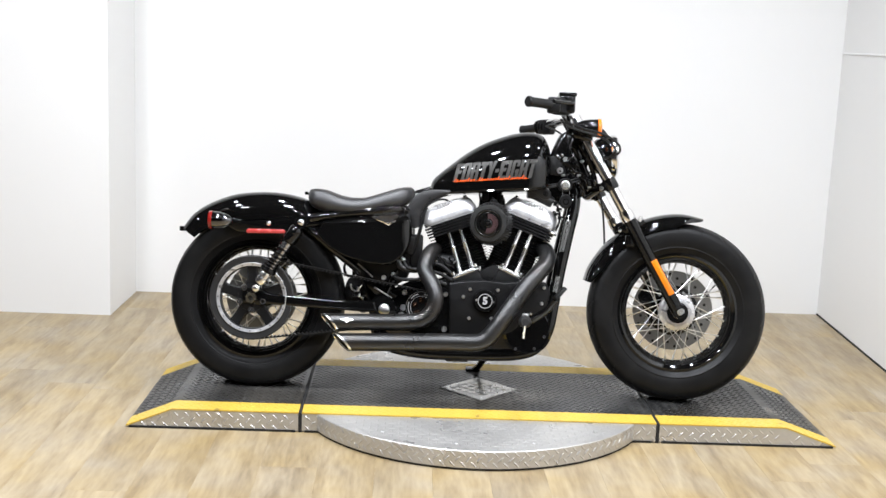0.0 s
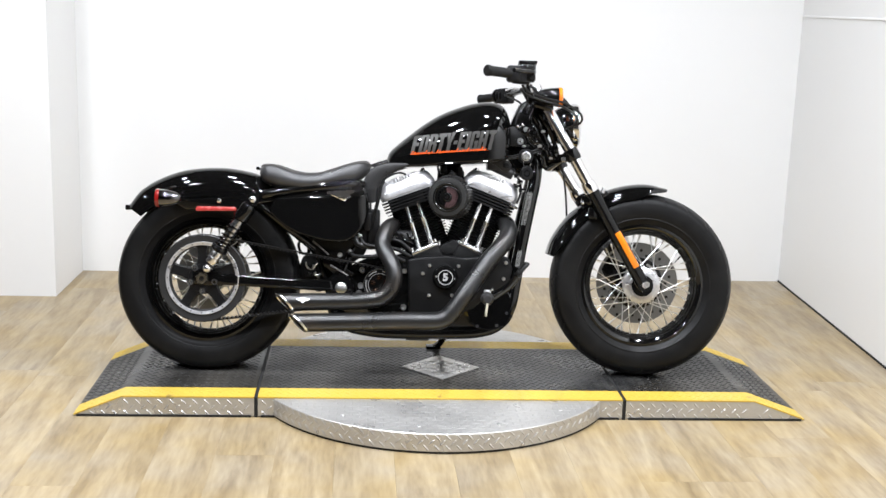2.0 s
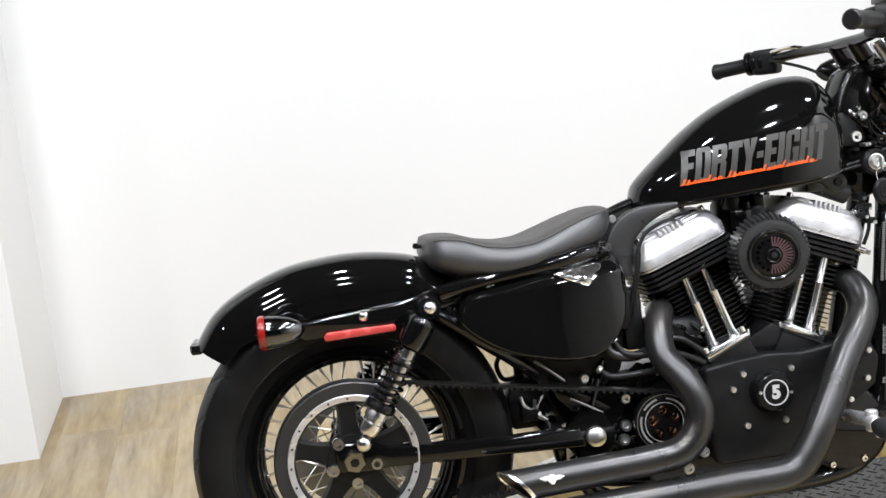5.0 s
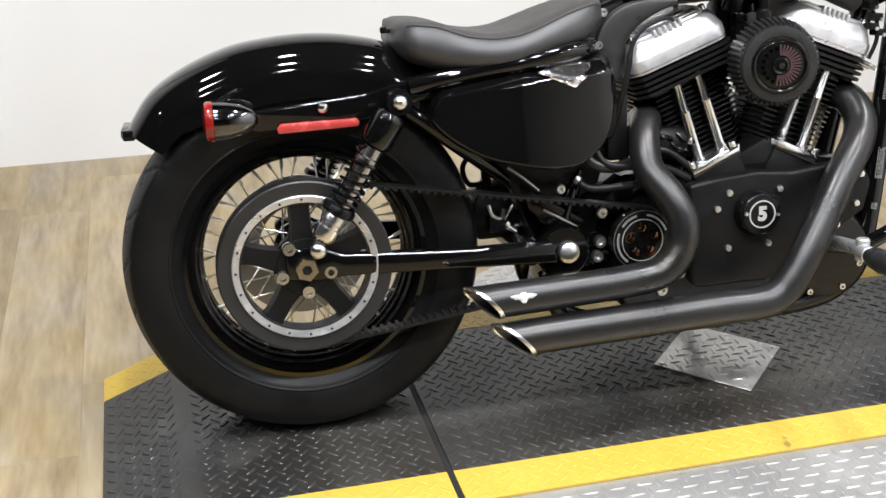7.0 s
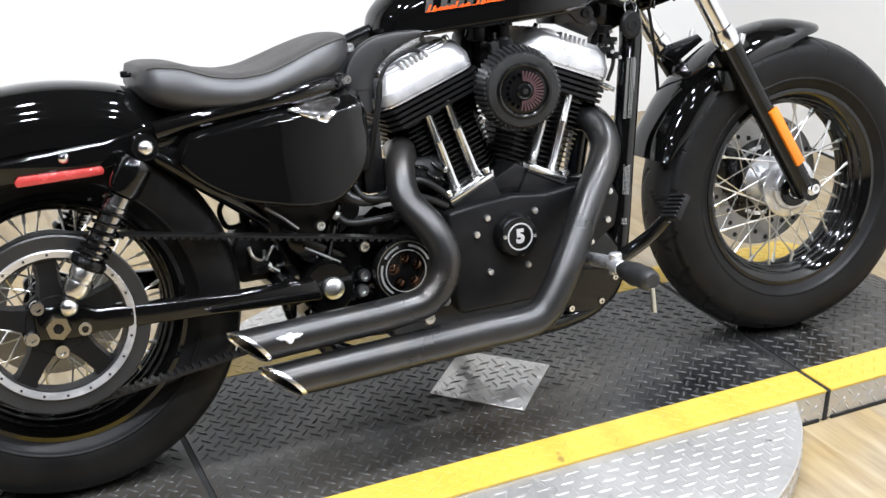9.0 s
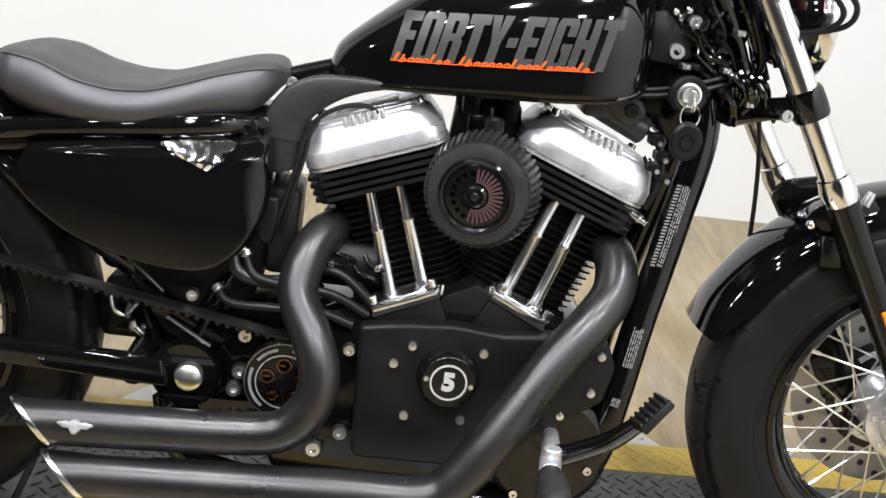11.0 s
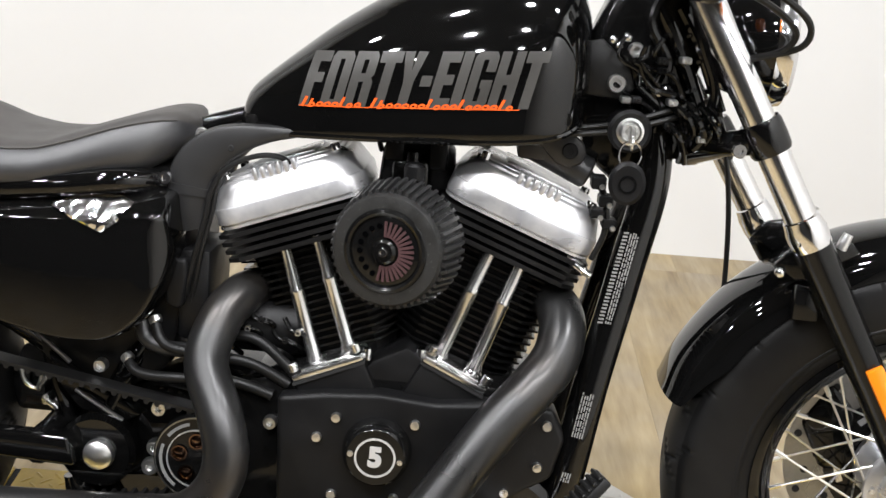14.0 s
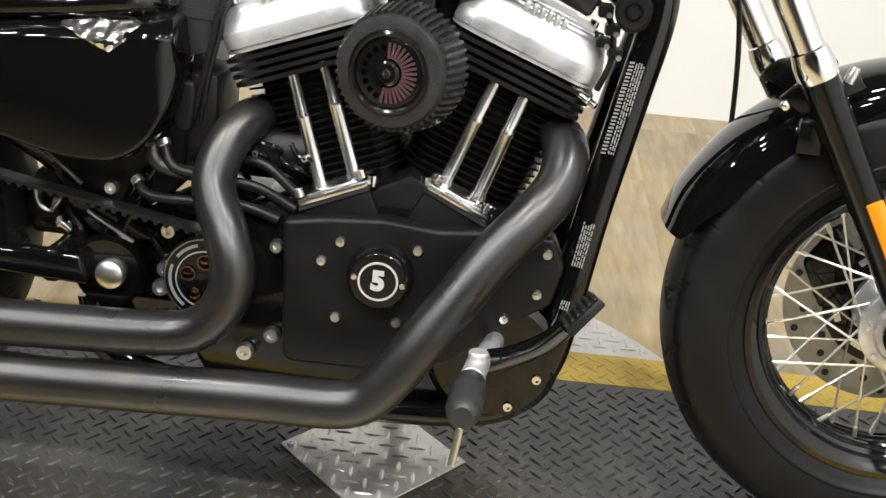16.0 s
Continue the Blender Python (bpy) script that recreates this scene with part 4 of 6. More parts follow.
# side cover: a bulged pressing
SC = [(0.212, 0.574), (0.235, 0.596), (0.285, 0.613), (0.38, 0.630), (0.47, 0.636), (0.536, 0.630), (0.557, 0.602), (0.555, 0.548), (0.538, 0.497), (0.512, 0.462), (0.476, 0.441), (0.444, 0.437), (0.40, 0.445), (0.36, 0.457), (0.316, 0.476), (0.278, 0.503), (0.238, 0.537)]
# its outer face: u, w round the edge
SC_FACE = [(0.252, 0.584), (0.243, 0.575), (0.233, 0.552), (0.236, 0.538), (0.262, 0.513), (0.300, 0.488), (0.336, 0.472), (0.375, 0.462), (0.410, 0.454), (0.445, 0.450), (0.482, 0.452), (0.508, 0.464), (0.532, 0.488),
           (0.549, 0.525), (0.557, 0.562), (0.558, 0.592), (0.548, 0.606), (0.500, 0.604), (0.455, 0.600), (0.400, 0.596), (0.346, 0.592), (0.300, 0.589)]


def face_v(u):
    """The sheet that the side cover's face follows: bowed, turned in ahead."""
    return -0.1475 + 0.005 * ((u - 0.37) / 0.13) ** 2 + 0.011 * max(0.0, (u - 0.538) / 0.02) ** 2


def pressing(poly, layers, mat, parent, name, label, mid=None):
    line = smooth_path([(u, 0, w) for u, w in poly + poly[:1]], 4)[:-1]
    m = mid or (sum(p.x for p in line) / len(line), sum(p.z for p in line) / len(line))
    loops = [[(m[0] + (p.x - m[0]) * k, v, m[1] + (p.z - m[1]) * k) for p in line] for v, k in layers]
    return part(name, rings(bmesh.new(), loops), mat, parent, label, 50)


face = [Vector((p.x, face_v(p.x), p.z)) for p in smooth_path([(u, 0, w) for u, w in SC_FACE + SC_FACE[:1]], 3)[:-1]]
mid = sum(face, Vector()) / len(face)
rim_line = []
for p in face:
    d = Vector((p.x - mid.x, 0, p.z - mid.z)).normalized()
    k = max(0.0, min(1.0, (p.z - 0.570) / 0.014))
    rim_line.append(p + d * 0.007 * (1 - k) + Vector((0, 0.022 + 0.018 * k, (0.012 + 0.016 * max(0.0, min(1.0, (p.x - 0.25) / 0.12))) * k)))
loops = [[Vector((p.x, -0.05, p.z)) for p in rim_line], rim_line]
loops += [[a.lerp(b, t) + Vector((0, -0.005 * math.sin(math.pi * t), 0)) for a, b in zip(rim_line, face)] for t in (0.3, 0.6, 0.85)]
for t in (1.0, 0.97, 0.9, 0.78, 0.62, 0.45, 0.28, 0.1):
    ring = [mid + (p - mid) * t for p in face]
    loops.append([Vector((p.x, face_v(p.x) - 0.0012 * (1 - t * t), p.z)) for p in ring])
cover_side = part("side_cover", rings(bmesh.new(), loops), GLOSS, bike, "gloss black side cover with a chrome badge", 50)
# chrome badge: a winged plate with a chased, uneven face
random.seed(5)
bm = bmesh.new()
NU, NW = 26, 9
vs = []
for i in range(NU + 1):
    s = i / NU
    u = 0.418 + 0.096 * s
    lo = 0.612 - 0.027 * (s / 0.65) if s < 0.65 else 0.585 + 0.026 * (s - 0.65) / 0.35
    hi = 0.616 + 0.012 * min(1.0, s / 0.4) - 0.006 * max(0.0, s - 0.85) / 0.15
    col = []
    for j in range(NW + 1):
        w = lo + (hi - lo) * j / NW
        edge = i in (0, NU) or j in (0, NW)
        v = face_v(u) - 0.004 + 0.95 * max(0.0, w - 0.600) + (0.003 if edge else random.uniform(-0.0007, 0.0007))
        col.append(bm.verts.new((u, v, w)))
    vs.append(col)
for a, b in zip(vs, vs[1:]):
    for j in range(NW):
        bm.faces.new((a[j], b[j], b[j + 1], a[j + 1]))
part("badge", bm, CHROME, cover_side, "small chrome badge with a chased face")
# matching cover on the far side
pressing(SC, [(0.06, 0.96), (0.11, 1.0), (0.13, 0.97), (0.14, 0.85), (0.143, 0.3)], GLOSS, bike, "oil_tank", "gloss black oil tank")

# ---- fuel tank ----
# u, top, foot, half width, height of the widest line
TANK = [(0.619, 0.738, 0.712, 0.022, 0.722), (0.627, 0.76, 0.708, 0.042, 0.727), (0.65, 0.784, 0.707, 0.061, 0.736), (0.69, 0.818, 0.709, 0.077, 0.748), (0.74, 0.858, 0.712, 0.093, 0.758), (0.8, 0.896, 0.716, 0.107, 0.768), (0.86, 0.922, 0.72, 0.117, 0.776), (0.92, 0.941, 0.724, 0.123, 0.784), (0.97, 0.947, 0.729, 0.123, 0.79), (1.005, 0.942, 0.735, 0.117, 0.795), (1.03, 0.924, 0.745, 0.103, 0.8), (1.045, 0.892, 0.762, 0.078, 0.805), (1.052, 0.855, 0.785, 0.04, 0.81)]


def tank_at(u):
    rows = TANK
    for i in range(len(rows) - 1):
        if u <= rows[i + 1][0] or i == len(rows) - 2:
            a, b, c, d = rows[max(i - 1, 0)], rows[i], rows[i + 1], rows[min(i + 2, len(rows) - 1)]
            t = max(0.0, min(1.0, (u - b[0]) / (c[0] - b[0])))
            h = c[0] - b[0]
            out = []
            for k in range(1, 5):
                m0 = (c[k] - a[k]) / max(c[0] - a[0], 1e-6) * h
                m1 = (d[k] - b[k]) / max(d[0] - b[0], 1e-6) * h
                out.append((2 * t**3 - 3 * t**2 + 1) * b[k] + (t**3 - 2 * t**2 + t) * m0 + (3 * t**2 - 2 * t**3) * c[k] + (t**3 - t**2) * m1)
            return out


PU, PD = 2.15, 12.0


def tank_side(u, w):
    top, foot, a, mid = tank_at(u)
    k = (w - mid) / (top - mid) if w > mid else (mid - w) / (mid - foot)
    p = PU if w > mid else PD
    return -a * max(0.0, 1 - min(1.0, abs(k)) ** p) ** (1 / p)


loops = []
us = [0.619 + 0.433 * (0.5 - 0.5 * math.cos(math.pi * i / 60)) for i in range(61)]
for u in us:
    top, foot, a, mid = tank_at(u)
    ring = []
    for k in range(48):
        g = 2 * math.pi * k / 48
        c, s = math.cos(g), math.sin(g)
        p = PU if s > 0 else PD
        ring.append((u, a * math.copysign(abs(c) ** (2 / p), c), mid + (top - mid if s > 0 else mid - foot) * math.copysign(abs(s) ** (2 / p), s)))
    loops.append(ring)
tank = part("fuel_tank", rings(bmesh.new(), loops), GLOSS, bike, "gloss black peanut fuel tank with grey lettering and orange script", 70)
part("tank_seam", tube([(u, tank_side(u, tank_at(u)[1] + 0.008) * 0.98, tank_at(u)[1] + 0.006) for u in us[4:-6]], 0.004, 8, 1), GLOSS, tank)
part("fuel_cap", lathe([(0, 0.004), (0.03, 0.004), (0.031, 0.0), (0.031, -0.02), (0, -0.02)], (0.850, 0, 0.909), (-0.38, 0, 0.92), 32), GLOSS, tank)

# lettering, laid on the flank of the tank
def rect(x0, y0, x1, y1):
    return [(x0, y0), (x1, y0), (x1, y1), (x0, y1)]


BOWL = [rect(0, 1, 2.4, 9), [(0, 9), (2.4, 9), (2.4, 10), (0.8, 10)], [(0, 1), (0.8, 0), (2.4, 0), (2.4, 1)], rect(2.4, 8.6, 3.6, 10), rect(2.4, 0, 3.6, 1.4), [(3.6, 9), (6, 9), (5.2, 10), (3.6, 10)], [(3.6, 0), (5.2, 0), (6, 1), (3.6, 1)]]
GLYPHS = {
    "F": (5.2, [rect(0, 0, 2.6, 10), rect(2.6, 8.1, 5.4, 10), rect(2.6, 4.4, 4.7, 6.2)]),
    "O": (6.0, BOWL + [rect(3.6, 1, 6, 9)]),
    "R": (6.0, [rect(0, 0, 2.4, 10), rect(2.4, 8.5, 3.6, 10), rect(2.4, 4.6, 3.6, 6.1), [(3.6, 5.3), (5.4, 5.3), (6, 6), (6, 9.1), (5.2, 10), (3.6, 10)], [(3.6, 0), (6, 0), (6, 4.6), (5.4, 5.3), (3.6, 5.3)]]),
    "T": (5.8, [rect(0, 8, 5.8, 10), rect(1.6, 0, 4.2, 8)]),
    "Y": (6.0, [[(0, 10), (2.6, 10), (3, 6.6), (3, 3.8), (1.7, 4.6)], [(6, 10), (3.4, 10), (3, 6.6), (3, 3.8), (4.3, 4.6)], [(1.7, 0), (4.3, 0), (4.3, 4.6), (3, 3.8), (1.7, 4.6)]]),
    "-": (3.0, [rect(0, 3.9, 2.8, 5.8)]),
    "E": (5.2, [rect(0, 0, 2.6, 10), rect(2.6, 8.1, 5.3, 10), rect(2.6, 4.2, 4.8, 6.0), rect(2.6, 0, 5.3, 1.9)]),
    "I": (2.6, [rect(0, 0, 2.6, 10)]),
    "G": (6.0, BOWL + [rect(3.6, 6.5, 6, 9), rect(3.6, 1, 6, 5.1), rect(3.1, 3.6, 3.6, 5.1)]),
    "H": (6.0, [rect(0, 0, 2.4, 10), rect(3.6, 0, 6, 10), rect(2.4, 4.2, 3.6, 6)]),
}
word, pen = bmesh.new(), 0.0
for ch in "FORTY-EIGHT":
    wide, pieces = GLYPHS[ch]
    for poly in pieces:
        word.faces.new([word.verts.new((pen + x + 0.32 * y, y, 0)) for x, y in poly])
    pen += wide + (0.1 if ch in "TY" else 0.45)
bmesh.ops.triangulate(word, faces=word.faces[:])
for _ in range(4):
    bmesh.ops.subdivide_edges(word, edges=[e for e in word.edges if e.calc_length() > 1.3], cuts=1)
    bmesh.ops.triangulate(word, faces=word.faces[:])
xs = [v.co.x for v in word.verts]
ys = [v.co.y for v in word.verts]
for v in word.verts:
    s, t = (v.co.x - min(xs)) / (max(xs) - min(xs)), (v.co.y - min(ys)) / (max(ys) - min(ys))
    u = 0.699 + 0.299 * s
    w = 0.751 + 0.026 * s + (0.066 + 0.001 * s) * t
    v.co = Vector((u, tank_side(u, w) - 0.0009, w))
part("lettering", word, GREY_INK, tank, "large slanted grey block lettering")
# the script across its foot becomes a row of plain slanted loops
script = bmesh.new()


def on_flank(u, w):
    return script.verts.new((u, tank_side(u, w) - 0.0018, w))


def loop_mark(u0, w0, l, h, thick):
    """A slanted flat ring."""
    out, inn = [], []
    for k in range(12):
        a = 2 * math.pi * k / 12
        for ring, d in ((out, 0.0), (inn, thick)):
            y = (h / 2 - d) * math.sin(a)
            ring.append(on_flank(u0 + (l / 2 - d) * math.cos(a) + 0.5 * y, w0 + h / 2 + y))
    for k in range(12):
        script.faces.new((out[k], out[(k + 1) % 12], inn[(k + 1) % 12], inn[k]))


def bar_mark(u0, w0, u1, w1, thick):
    n = max(2, int(abs(u1 - u0) / 0.008))
    rows = []
    for i in range(n + 1):
        u, w = u0 + (u1 - u0) * i / n, w0 + (w1 - w0) * i / n
        rows.append([on_flank(u - thick * 0.3, w - thick / 2), on_flank(u + thick * 0.3, w + thick / 2)] if abs(u1 - u0) > abs(w1 - w0) else [on_flank(u - thick / 2, w), on_flank(u + thick / 2, w)])
    for a, b in zip(rows, rows[1:]):
        script.faces.new((a[0], b[0], b[1], a[1]))


foot = lambda u: 0.7515 + 0.082 * (u - 0.703)
for u0, u1, tall in ((0.704, 0.783, (0, 4, 8)), (0.790, 0.962, (0, 6, 9, 13))):
    bar_mark(u0 - 0.004, foot(u0) + 0.0006, u1 + 0.004, foot(u1) + 0.0006, 0.0012)
    i, u = 0, u0
    while u < u1 - 0.004:
        if i in tall:
            bar_mark(u, foot(u), u + 0.006, foot(u) + 0.0125, 0.0036)
            if i == 0:
                bar_mark(u + 0.008, foot(u), u + 0.0135, foot(u) + 0.0105, 0.0032)
            loop_mark(u + 0.0125, foot(u), 0.0080, 0.0066, 0.0024)
            u += 0.0185
        else:
            loop_mark(u + 0.004, foot(u), 0.0088, 0.0068, 0.0024)
            u += 0.0096
        i += 1
tagged(part("script_mark", script, ORANGE_INK, tank, "orange script drawn as plain slanted loops"), kind="stuff")

# ---- engine ----
part("crankcase", prism([(0.60, 0.150), (0.98, 0.146), (1.045, 0.175), (1.068, 0.25), (1.062, 0.36), (1.02, 0.415), (0.93, 0.43), (0.74, 0.43), (0.65, 0.40), (0.585, 0.36), (0.56, 0.22)], -0.095, 0.10, 0.012), GLOSS2, bike, "black crankcase")
part("gearbox", prism([(0.44, 0.19), (0.62, 0.165), (0.68, 0.2), (0.69, 0.40), (0.60, 0.41), (0.53, 0.375), (0.47, 0.345), (0.44, 0.31)], -0.07, 0.10, 0.01), GLOSS, bike, "gloss black gearbox casing")
part("primary_nose", lathe([(0, -0.09), (0.078, -0.092), (0.088, -0.098), (0.088, -0.112), (0.078, -0.12), (0, -0.122)], (0.985, 0, 0.235), "v", 48), GLOSS, bike, "round gloss black engine cover")
for u, w in ((1.045, 0.215), (1.012, 0.172), (0.945, 0.168)):
    part("engine_bolt", bolt((u, -0.118, w), 0.007, 0.006), CHROME, bike)

gear = part("gear_cover", prism([(0.700, 0.392), (0.708, 0.205), (0.72, 0.198), (0.86, 0.200), (0.93, 0.225), (1.0, 0.285), (1.05, 0.318), (1.062, 0.37), (1.045, 0.408), (0.99, 0.412), (0.90, 0.402), (0.83, 0.408), (0.76, 0.402)], -0.122, -0.08, 0.008, 3), MATT, bike, "wrinkle-black gear cover with bright screws")
for u, w in ((0.776, 0.373), (0.753, 0.345), (0.776, 0.270), (0.875, 0.373), (1.031, 0.333), (0.993, 0.295), (1.038, 0.388), (0.855, 0.272)):
    part("cover_screw", bolt((u, -0.122, w), 0.0065, 0.006, OUT, False), STEEL, gear)
timer = part("timer_cover", lathe([(0, 0.0), (0.044, 0.0), (0.043, 0.008), (0.041, 0.016), (0.038, 0.022), (0.0355, 0.0245), (0, 0.0255)], (0.830, -0.122, 0.334), OUT, 48), GLOSS2, gear, "round black cover with a ringed numeral")
part("ring", lathe([(0.0232, 0), (0.0258, 0), (0.0258, 0.0012), (0.0232, 0.0012)], (0.830, -0.1470, 0.334), OUT, 48, closed=True), WHITE_INK, timer)
num = moved(text_bm("5", 0.0345, bold=0.0019, thick=0.0006), pose(0.830, -0.1482, 0.334, 90, 0, 0))
part("numeral", num, WHITE_INK, timer, "silver numeral 5")
for s in (-1, 1):
    part("cover_screw", bolt((0.830 + s * 0.031, -0.1465, 0.334 - s * 0.003), 0.004, 0.003), STEEL, timer)


def cylinder(base, theta, flip):
    """Cylinder, head and rocker box; base: middle of the rocker box's lower edge."""
    t = radians(theta)
    m = Matrix(((math.cos(t), 0, -math.sin(t), base[0]), (0, 1, 0, 0), (math.sin(t), 0, math.cos(t), base[1]), (0, 0, 0, 1)))
    V0, V1 = -0.088, 0.085

    def slab(l, h0, h1, v0=V0, v1=V1, c=0.02, b=0.0):
        poly = [(-l + c, v0), (l - c, v0), (l, v0 + c), (l, v1 - c), (l - c, v1), (-l + c, v1), (-l, v1 - c), (-l, v0 + c)]
        bm = bmesh.new()
        rings(bm, [[(x, y, h0) for x, y in poly], [(x, y, h1) for x, y in poly]])
        return moved(bevel(bm, b, 2) if b else bm, m)

    barrel = part("cylinder", slab(0.0785, -0.21, 0.0, -0.050, 0.068, 0.03), MATT, bike, "black finned cylinder")
    for i in range(4):
        h = -0.005 - 0.0105 * i
        part("head_fin", slab(0.101 - 0.001 * i, h - 0.0055, h, c=0.018, b=0.0012), MATT, barrel)
    for i in range(15):
        h = -0.050 - 0.0098 * i
        part("cylinder_fin", slab(0.095 - 0.0007 * i, h - 0.003, h, -0.060, V1 - 0.004, 0.03), GLOSS2, barrel)
    # rocker box: stepped casting
    layers = [(0.0985, 0.0, 0.087), (0.0985, 0.0035, 0.087), (0.0968, 0.004, 0.0855), (0.0968, 0.006, 0.0855), (0.0995, 0.0065, 0.0885), (0.0992, 0.0245, 0.0885), (0.0985, 0.0265, 0.0878), (0.0978, 0.0268, 0.0868), (0.0955, 0.034, 0.0845), (0.092, 0.044, 0.0808), (0.0885, 0.0515, 0.0770), (0.086, 0.0545, 0.0740), (0.083, 0.0562, 0.0710), (0.0822, 0.0590, 0.0700), (0.080, 0.0605, 0.0680), (0.03, 0.0605, 0.03)]
    bm = bmesh.new()
    loops = []
    for l, h, v in layers:
        c = 0.034
        ring = []
        for cx, cy, a0 in ((l - c, v - c, 0), (-l + c, v - c, 90), (-l + c, -v + c, 180), (l - c, -v + c, 270)):
            for k in range(8):
                a = radians(a0 + 90 / 7 * k)
                ring.append((cx + c * math.cos(a), cy + c * math.sin(a), h))
        loops.append(ring)
    rb = part("rocker_box", moved(rings(bm, loops), m), ALU, bike, "polished aluminium rocker box", 30)
    part("rocker_lid", moved(bevel(join(box(-0.070, 0.070, -0.058, 0.062, 0.055, 0.063), box(-0.045, 0.045, -0.045, 0.05, 0.062, 0.067)), 0.004, 2), m), ALU, rb)
    for i in range(6):
        x = -0.027 + 0.0102 * i - 0.004 * flip
        part("rocker_rib", moved(box(x - 0.0032, x + 0.0032, -0.079, -0.052, 0.050, 0.0655, 0.0025, 2), m), ALU, rb)
    for x, y in ((-0.072, -0.058), (0.072, -0.058), (-0.072, 0.058), (0.072, 0.058)):
        part("rocker_bolt", moved(bolt((x, y, 0.059), 0.007, 0.009, (0, 0, 1)), m), CHROME, rb)
    return m


cylinder((0.699, 0.618), 20.5, 1)
cylinder((0.978, 0.624), -20.5, -1)

part("cam_bridge", prism([(0.775, 0.40), (0.815, 0.442), (0.856, 0.463), (0.880, 0.448), (0.91, 0.40)], -0.095, 0.05, 0.005), MATT, bike)
# push rods on their bright blocks
PVX = -0.074
for block, rods in ((((0.722, 0.408), (0.798, 0.441)), (((0.692, 0.573), (0.739, 0.428)), ((0.730, 0.594), (0.781, 0.449)))),
                    (((0.882, 0.447), (0.950, 0.415)), (((0.949, 0.592), (0.897, 0.451)), ((0.988, 0.581), (0.941, 0.438))))):
    a, b = (Vector((p[0], PVX, p[1])) for p in block)
    d = (b - a).normalized()
    n = Vector((-d.z, 0, d.x))
    base = part("lifter_block", prism([(q.x, q.z) for q in (a - d * 0.008 - n * 0.075, b + d * 0.008 - n * 0.075, b + d * 0.006 + n * 0.003, a - d * 0.006 + n * 0.003)], PVX - 0.028, PVX + 0.04, 0.006), MATT, bike)
    part("lifter_cap", join(prism([(q.x, q.z) for q in (a - d * 0.006, b + d * 0.006, b + d * 0.006 + n * 0.009, a - d * 0.006 + n * 0.009)], PVX - 0.03, PVX + 0.03, 0.0025), prism([(q.x, q.z) for q in (a + d * 0.006 + n * 0.008, b - d * 0.006 + n * 0.008, b - d * 0.008 + n * 0.0125, a + d * 0.008 + n * 0.0125)], PVX - 0.024, PVX + 0.024, 0.003), *[rod(p + n * 0.012 + Vector((0, -0.024, 0)), p + n * 0.024 + Vector((0, -0.024, 0)), 0.0065) for p in (a - d * 0.001, b + d * 0.001)]), CAP, base, "bright lifter cap")
    part("lifter_gasket", prism([(q.x, q.z) for q in (a - d * 0.007 - n * 0.004, b + d * 0.007 - n * 0.004, b + d * 0.007 - n * 0.0005, a - d * 0.007 - n * 0.0005)], PVX - 0.0312, PVX + 0.031), DARK, base)
    for p, q in rods:
        p, q = Vector((p[0], PVX, p[1])), Vector((q[0], PVX, q[1]))
        ax, L = p - q, (p - q).length
        part("push_rod_tube", lathe([(0, -0.01), (0.0105, -0.008), (0.0112, 0.004), (0.009, 0.008), (0.009, L * 0.6), (0.0094, L * 0.61), (0.0094, L * 0.63), (0.0078, L * 0.65), (0.0078, L - 0.002), (0, L - 0.002)], q, ax, 20), CAP, bike, "chrome push rod tube")
        part("tube_collar", lathe([(0.0095, 0), (0.0145, 0), (0.0145, 0.006), (0.0125, 0.009), (0.0095, 0.009)], q - ax.normalized() * 0.010, ax, 20, closed=True), CHROME, bike)

for u, w in ((0.716, 0.413), (0.806, 0.449), (0.873, 0.455), (0.958, 0.419)):
    part("block_bolt", bolt((u, PVX - 0.012, w - 0.008), 0.0075, 0.014, (0, 0, 1)), CHROME, bike)

# air cleaner: round, ribbed, with a vaned plate; turned a little astern
AC = Vector((0, 0, 0))
AM = Matrix.Translation((0.838, -0.155, 0.607)) @ Matrix.Rotation(radians(-13), 4, "Z")
air = part("air_cleaner", moved(lathe([(0, 0.035), (0.060, 0.035), (0.064, 0.022), (0.0735, 0.018), (0.0735, 0.012), (0.066, -0.034), (0.066, -0.040), (0.063, -0.0445), (0.050, -0.047), (0.046, -0.046), (0.043, -0.042), (0, -0.042)], AC, "v", 72), AM), FOAM, bike, "round black ribbed air cleaner")
for i in range(48):
    a = 2 * math.pi * i / 48
    m = AM @ Matrix.Rotation(-a, 4, "Y")
    bm = bmesh.new()
    rings(bm, [[(r0, y, -0.0024), (r1, y, -0.002), (r1, y, 0.002), (r0, y, 0.0024)] for r0, r1, y in ((0.068, 0.0775, 0.017), (0.064, 0.0775, 0.008), (0.062, 0.0700, -0.036))])
    part("filter_rib", moved(bm, m), RIB, air)
part("face_ring", moved(lathe([(0.041, -0.043), (0.042, -0.049), (0.045, -0.0505), (0.0485, -0.049), (0.050, -0.0465)], AC, "v", 56, closed=True), AM), GLOSS2, air, "smooth black ring")
face = part("face_plate", moved(lathe([(0.012, -0.042), (0.041, -0.042), (0.042, -0.0455), (0.038, -0.0475), (0.014, -0.0465)], AC, "v", 48, closed=True), AM), GLOSS2, air, "black vaned face plate")
for i in range(19):
    a = radians(-100 + 10.6 * i)
    m = AM @ Matrix.Rotation(-a, 4, "Y")
    part("gauze_vane", moved(box(0.017, 0.035, -0.0492, -0.0465, -0.0016, 0.0016), m), FILTER_RED, face)
